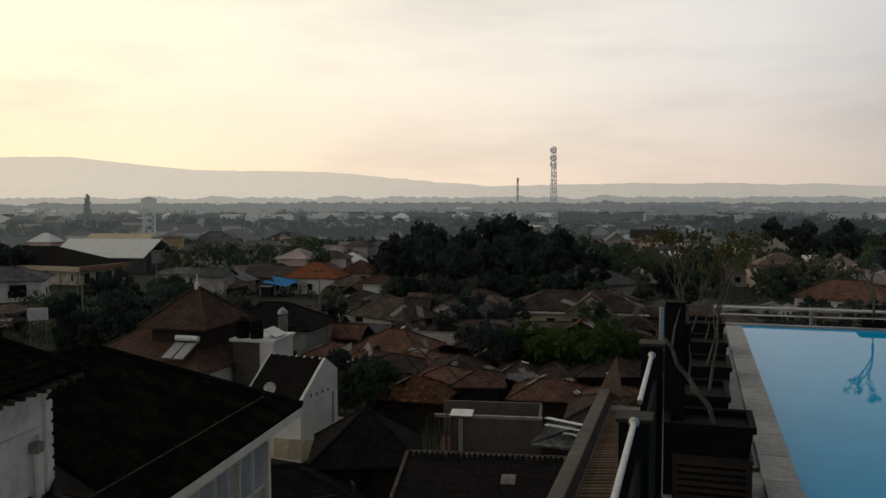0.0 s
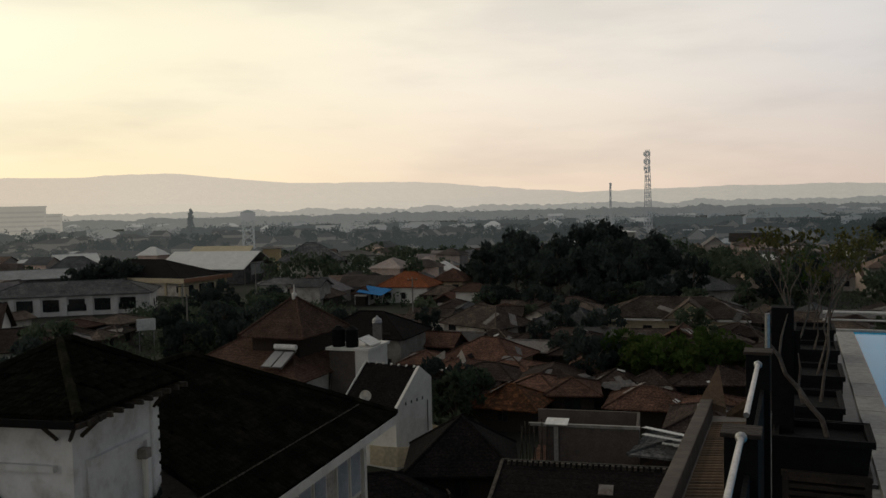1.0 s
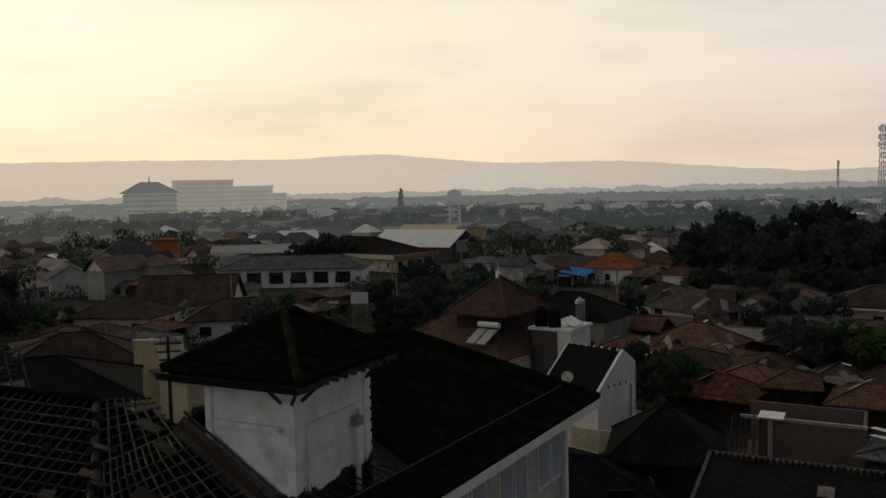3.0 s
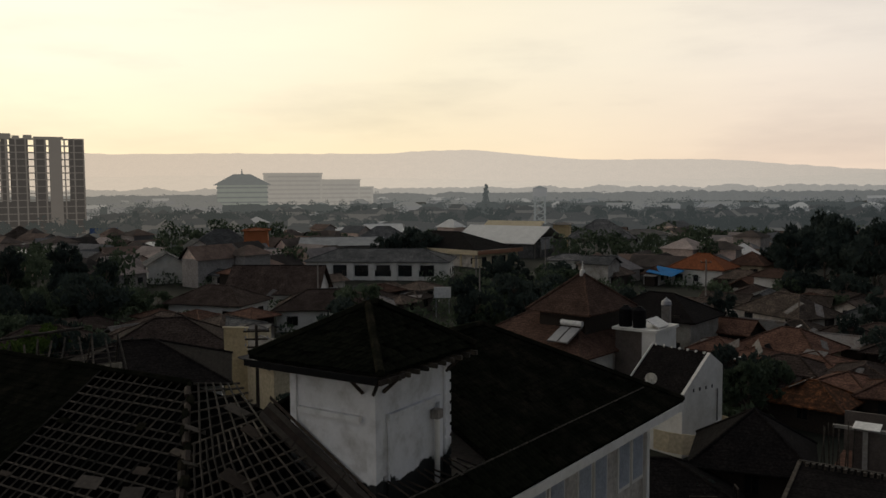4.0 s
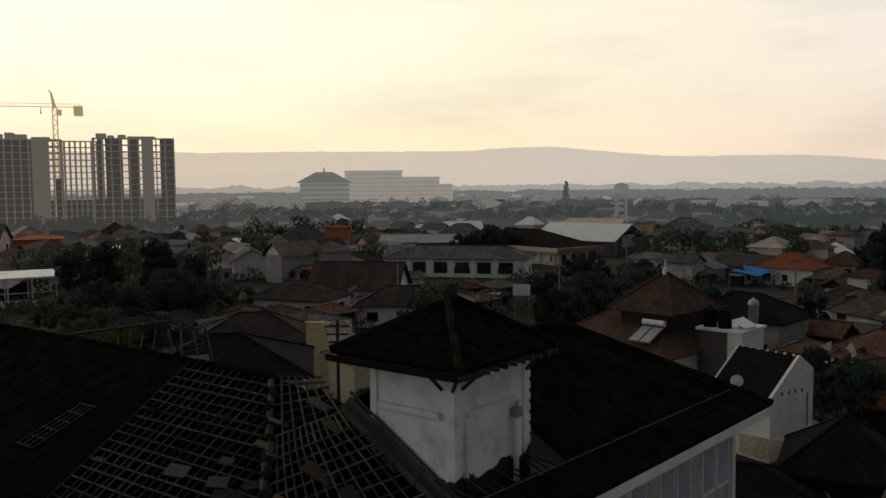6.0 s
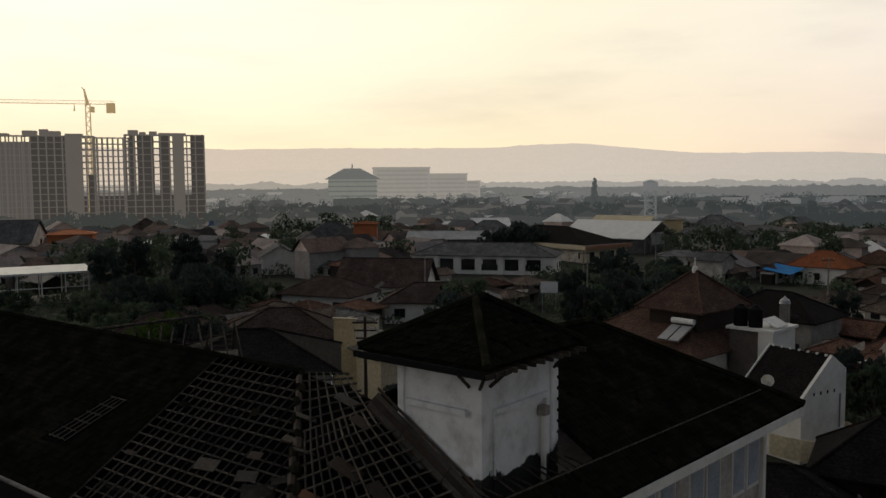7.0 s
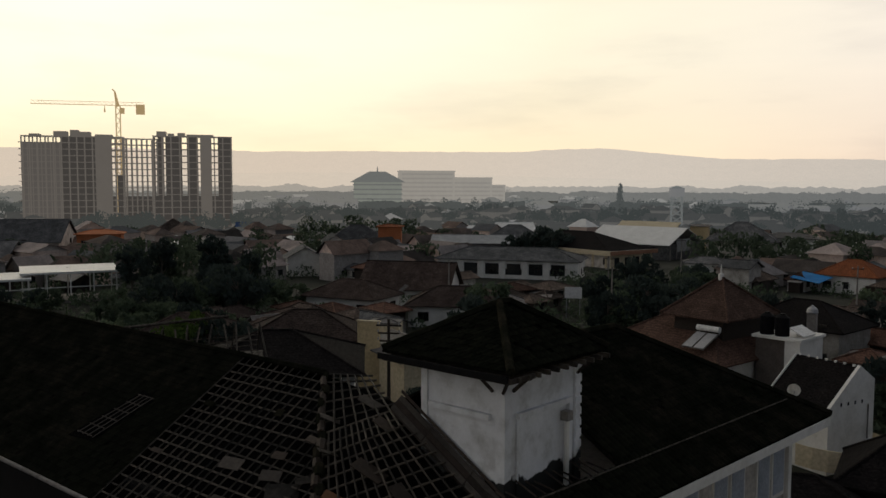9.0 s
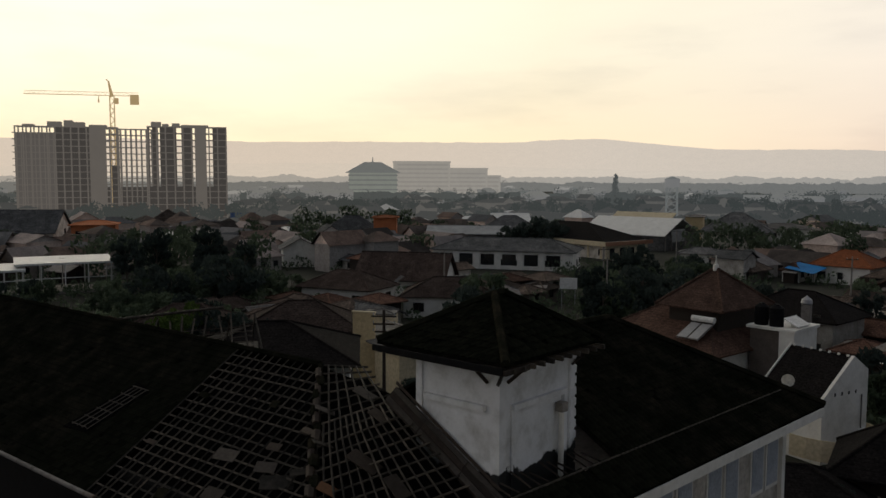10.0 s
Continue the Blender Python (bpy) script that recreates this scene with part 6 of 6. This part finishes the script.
def pot(m, w, d, h, label, soil=True):
    ob = thing("plant_trough", label, "planter", m, "planters")
    bm = bmesh.new()
    lo = [bm.verts.new((sx * w * 0.45, sy * d * 0.45, 0)) for sx, sy in ((-1, -1), (1, -1), (1, 1), (-1, 1))]
    hi = [bm.verts.new((sx * w * 0.5, sy * d * 0.5, h)) for sx, sy in ((-1, -1), (1, -1), (1, 1), (-1, 1))]
    ri = [bm.verts.new((sx * (w * 0.5 - 0.02), sy * (d * 0.5 - 0.02), h)) for sx, sy in ((-1, -1), (1, -1), (1, 1), (-1, 1))]
    ro = [bm.verts.new((sx * (w * 0.46), sy * (d * 0.46), h - 0.05)) for sx, sy in ((-1, -1), (1, -1), (1, 1), (-1, 1))]
    bm.faces.new(lo[::-1])
    for a, b in ((lo, hi), (hi, ri), (ri, ro)):
        for i in range(4):
            bm.faces.new((a[i], a[(i + 1) % 4], b[(i + 1) % 4], b[i]))
    bm.faces.new(ro)
    part("body", bm, M["black"], ob)
    rim = bmesh.new()
    for x0, x1, y0, y1 in ((-w / 2 - .012, w / 2 + .012, -d / 2 - .012, -d / 2), (-w / 2 - .012, w / 2 + .012, d / 2, d / 2 + .012), (-w / 2 - .012, -w / 2, -d / 2, d / 2), (w / 2, w / 2 + .012, -d / 2, d / 2)):
        add_box(rim, x0, x1, y0, y1, h - 0.03, h + 0.004)
    part("rim", rim, M["black"], ob)
    part("soil", box(-w * 0.45, w * 0.45, -d * 0.45, d * 0.45, h - 0.05, h - 0.035), M["black"], ob)
    return ob


pot(PL @ pose(0.10, 4.72, 18.635), 0.44, 0.36, 0.17, "black plastic trough holding a bare crooked plant")
pot(PL @ pose(0.06, 5.65, DECK - 0.06), 0.34, 0.5, 0.42, "black square pot with a leafless shrub")
pot(PL @ pose(0.10, 6.7, DECK - 0.06), 0.36, 0.5, 0.4, "black square pot with a leafless shrub")
pot(PL @ pose(0.12, 7.9, DECK - 0.06), 0.36, 0.5, 0.38, "black square pot with a leafless shrub")
pot(PL @ pose(0.14, 9.2, DECK - 0.06), 0.36, 0.5, 0.36, "black square pot with a leafless shrub")


def shrub(name, label, m, height, lean, seed, leaves, mat_leaf, thick=0.016, spread=0.9):
    """A branching shrub; leaves: leaf sprays to each twig end."""
    rs = random.Random(seed)
    ob = thing(name, label, "plant", m, "potted plants")
    wood, tips = bmesh.new(), []

    def limb(p, d, length, r, depth):
        mid = p + d * length * 0.5 + Vector((rs.uniform(-1, 1), rs.uniform(-1, 1), rs.uniform(-.3, .6))) * length * 0.12
        end = p + d * length
        add_tube(wood, [p, mid, end], [r, r * 0.85, r * 0.68], 6)
        if depth == 0:
            tips.append(end)
            return
        for _ in range(rs.choice((2, 2, 3))):
            nd = (d + Vector((rs.uniform(-1, 1), rs.uniform(-1, 1), rs.uniform(-0.2, 0.7))) * spread * 0.75).normalized()
            limb(end, nd, length * rs.uniform(0.55, 0.85), r * 0.66, depth - 1)

    limb(Vector((0, 0, 0)), Vector(lean).normalized(), height * 0.34, thick, 4)
    part("stem", wood, M["bark"], ob)
    if leaves:
        lf = bmesh.new()
        for t in tips:
            blob(lf, t, 0.045, leaves, 0.018, rs)
        part("foliage", lf, M[mat_leaf], ob)
    return ob


crook = thing("crooked_plant", "bare pale crooked branch growing from a trough", "plant", PL @ pose(0.10, 4.72, 18.77), "potted plants")
part("stem", tube([(0.03, 0, -0.02), (0.0, 0, 0.09), (-0.06, 0.0, 0.16), (-0.11, 0.01, 0.24), (-0.17, 0.0, 0.31), (-0.20, 0.0, 0.40), (-0.25, -0.02, 0.47)], [0.014, 0.013, 0.013, 0.012, 0.011, 0.010, 0.008], 8), M["bark"], crook)
for a, b, c in (((-0.20, 0, 0.40), (-0.19, 0.02, 0.50), (-0.16, 0.02, 0.62)), ((-0.25, -0.02, 0.47), (-0.31, -0.03, 0.52), (-0.36, -0.05, 0.60)), ((-0.25, -0.02, 0.47), (-0.26, 0, 0.56), (-0.30, 0.01, 0.66)), ((-0.11, 0.01, 0.24), (-0.10, 0.02, 0.34), (-0.11, 0.02, 0.42))):
    part("branch", tube([a, b, c], [0.008, 0.006, 0.003], 6), M["bark"], crook)
shrub("potted_shrub", "tall thin shrub with sparse yellowish leaves", PL @ pose(0.02, 5.62, 18.72), 1.0, (-0.16, 0, 1), 3, 9, "leaf_yellow", 0.011, 0.7)
shrub("potted_shrub", "tall thin shrub with sparse yellowish leaves", PL @ pose(0.12, 5.72, 18.72), 0.98, (0.14, 0.05, 1), 12, 10, "leaf_yellow", 0.011, 0.7)
shrub("potted_shrub", "thin bare shrub with few leaves", PL @ pose(0.12, 6.7, 18.70), 1.0, (0.22, 0, 1), 5, 10, "leaf_yellow", 0.009, 0.8)
shrub("potted_shrub", "thin bare shrub with few leaves", PL @ pose(0.12, 7.9, 18.68), 0.8, (0.1, 0, 1), 6, 5, "leaf_bright", 0.009, 0.8)
shrub("potted_shrub", "thin bare shrub with few leaves", PL @ pose(0.14, 9.2, 18.66), 0.8, (0.2, 0, 1), 7, 5, "leaf_bright", 0.009, 0.8)
edge_pot = pot(PL @ pose(2.17, 11.45, 18.25), 0.3, 0.22, 0.2, "small dark pot on the far pool edge")
shrub("potted_shrub", "small dark leafless shrub on the far pool edge", PL @ pose(2.17, 11.45, 18.42), 0.85, (0.0, 0, 1), 9, 6, "leaf_dark", 0.018, 0.9)

# ---- clay tiles of the old roofs, piece by piece ----
def pan_tile(w, l):
    """One curved clay tile, lying along +y up the slope."""
    bm = bmesh.new()
    prof = [(-w / 2, 0.0), (-w * 0.18, -0.018), (w * 0.18, 0.022), (w / 2, 0.004)]
    lo = [[bm.verts.new((x, y, z + dz + (0.03 if y == 0 else 0.0))) for x, z in prof] for y, dz in ((0, 0), (l, 0), (l, -0.014), (0, -0.014))]
    for a, b in zip(lo, lo[1:] + lo[:1]):
        for k in range(3):
            bm.faces.new((a[k], a[k + 1], b[k + 1], b[k]))
    return mesh_of("tile", bm, M["old_tile_piece"])


PAN = pan_tile(0.235, 0.30)
pan_v = [v.co.copy() for v in PAN.vertices]
pan_f = [tuple(p.vertices) for p in PAN.polygons]


def lay_tiles(owner, start, across, up, n_across, n_up, keep, near, seed, missing=0.02):
    """Tiles from start along the unit vectors across and up; keep(i, j) tells where roof is; near picks those laid as single parts."""
    rs = random.Random(seed)
    nrm = across.cross(up)
    base = Matrix((across, up, nrm)).transposed().to_4x4()
    vs, fs, singles = [], [], 0
    for j in range(n_up):
        for i in range(n_across):
            s, t = (i + 0.5) * 0.215, j * 0.235
            if not keep(s, t) or rs.random() < missing:
                continue
            p = start + across * (s + rs.uniform(-0.012, 0.012)) + up * (t + rs.uniform(-0.02, 0.02)) + nrm * 0.02
            m = Matrix.Translation(p) @ base @ pose(0, 0, 0, rs.uniform(-2, 2), rs.uniform(-2.5, 2.5), rs.uniform(-3, 3))
            if singles < 300 and near(s, t):
                ob = new("tile", PAN)
                ob.parent = owner
                ob.matrix_basis = m
                singles += 1
            else:
                k = len(vs)
                vs += [tuple(m @ v) for v in pan_v]
                fs += [tuple(a + k for a in f) for f in pan_f]
    if vs:
        me = bpy.data.meshes.new("tiles")
        me.from_pydata(vs, [], fs)
        me.materials.append(M["old_tile_piece"])
        ob = new("tiles", me)
        ob.parent = owner
        tagged(ob, kind="stuff")


def slope_tiles(owner, a, b, top, seed, width_at, near, missing=0.02):
    """Fill the slope that rises from the eave a-b towards the point top; width_at(share up the slope) gives the kept span."""
    a, b, top = Vector(a), Vector(b), Vector(top)
    across = (b - a).normalized()
    up = (top - a) - across * (top - a).dot(across)
    rise = up.length
    up.normalize()
    L = (b - a).length

    def keep(s, t):
        lo, hi = width_at(min(1, t / rise), L)
        return lo + 0.08 < s < hi - 0.08 and t < rise - 0.12
    lay_tiles(owner, a, across, up, int(L / 0.215), int(rise / 0.235) + 1, keep, near, seed, missing)


def tri(apex):
    return lambda f, L: (apex * L * f, L - (1 - apex) * L * f)


slope_tiles(tower, c0, c1, a0, 1, tri(0.47), lambda s, t: True, 0.03)
slope_tiles(tower, c1, c2, a1, 2, tri(0.58), lambda s, t: True, 0.10)
slope_tiles(wing, e0, (0, 2.1, EZ), (0 + RX, 2.1, EZ + 3.05), 3, lambda f, L: (0.0 if f < 0.175 else 5.1, L - 5.4 * f), lambda s, t: s < 7 and t < 2.6, 0.015)
slope_tiles(old, (-26, -RUN, zz(RUN)), (-4.0, -RUN, zz(RUN)), (-26, 0, RZ), 4, lambda f, L: (0, L + (0.25 if int(f * 27) % 2 else 0)), lambda s, t: s > 18.5, 0.02)
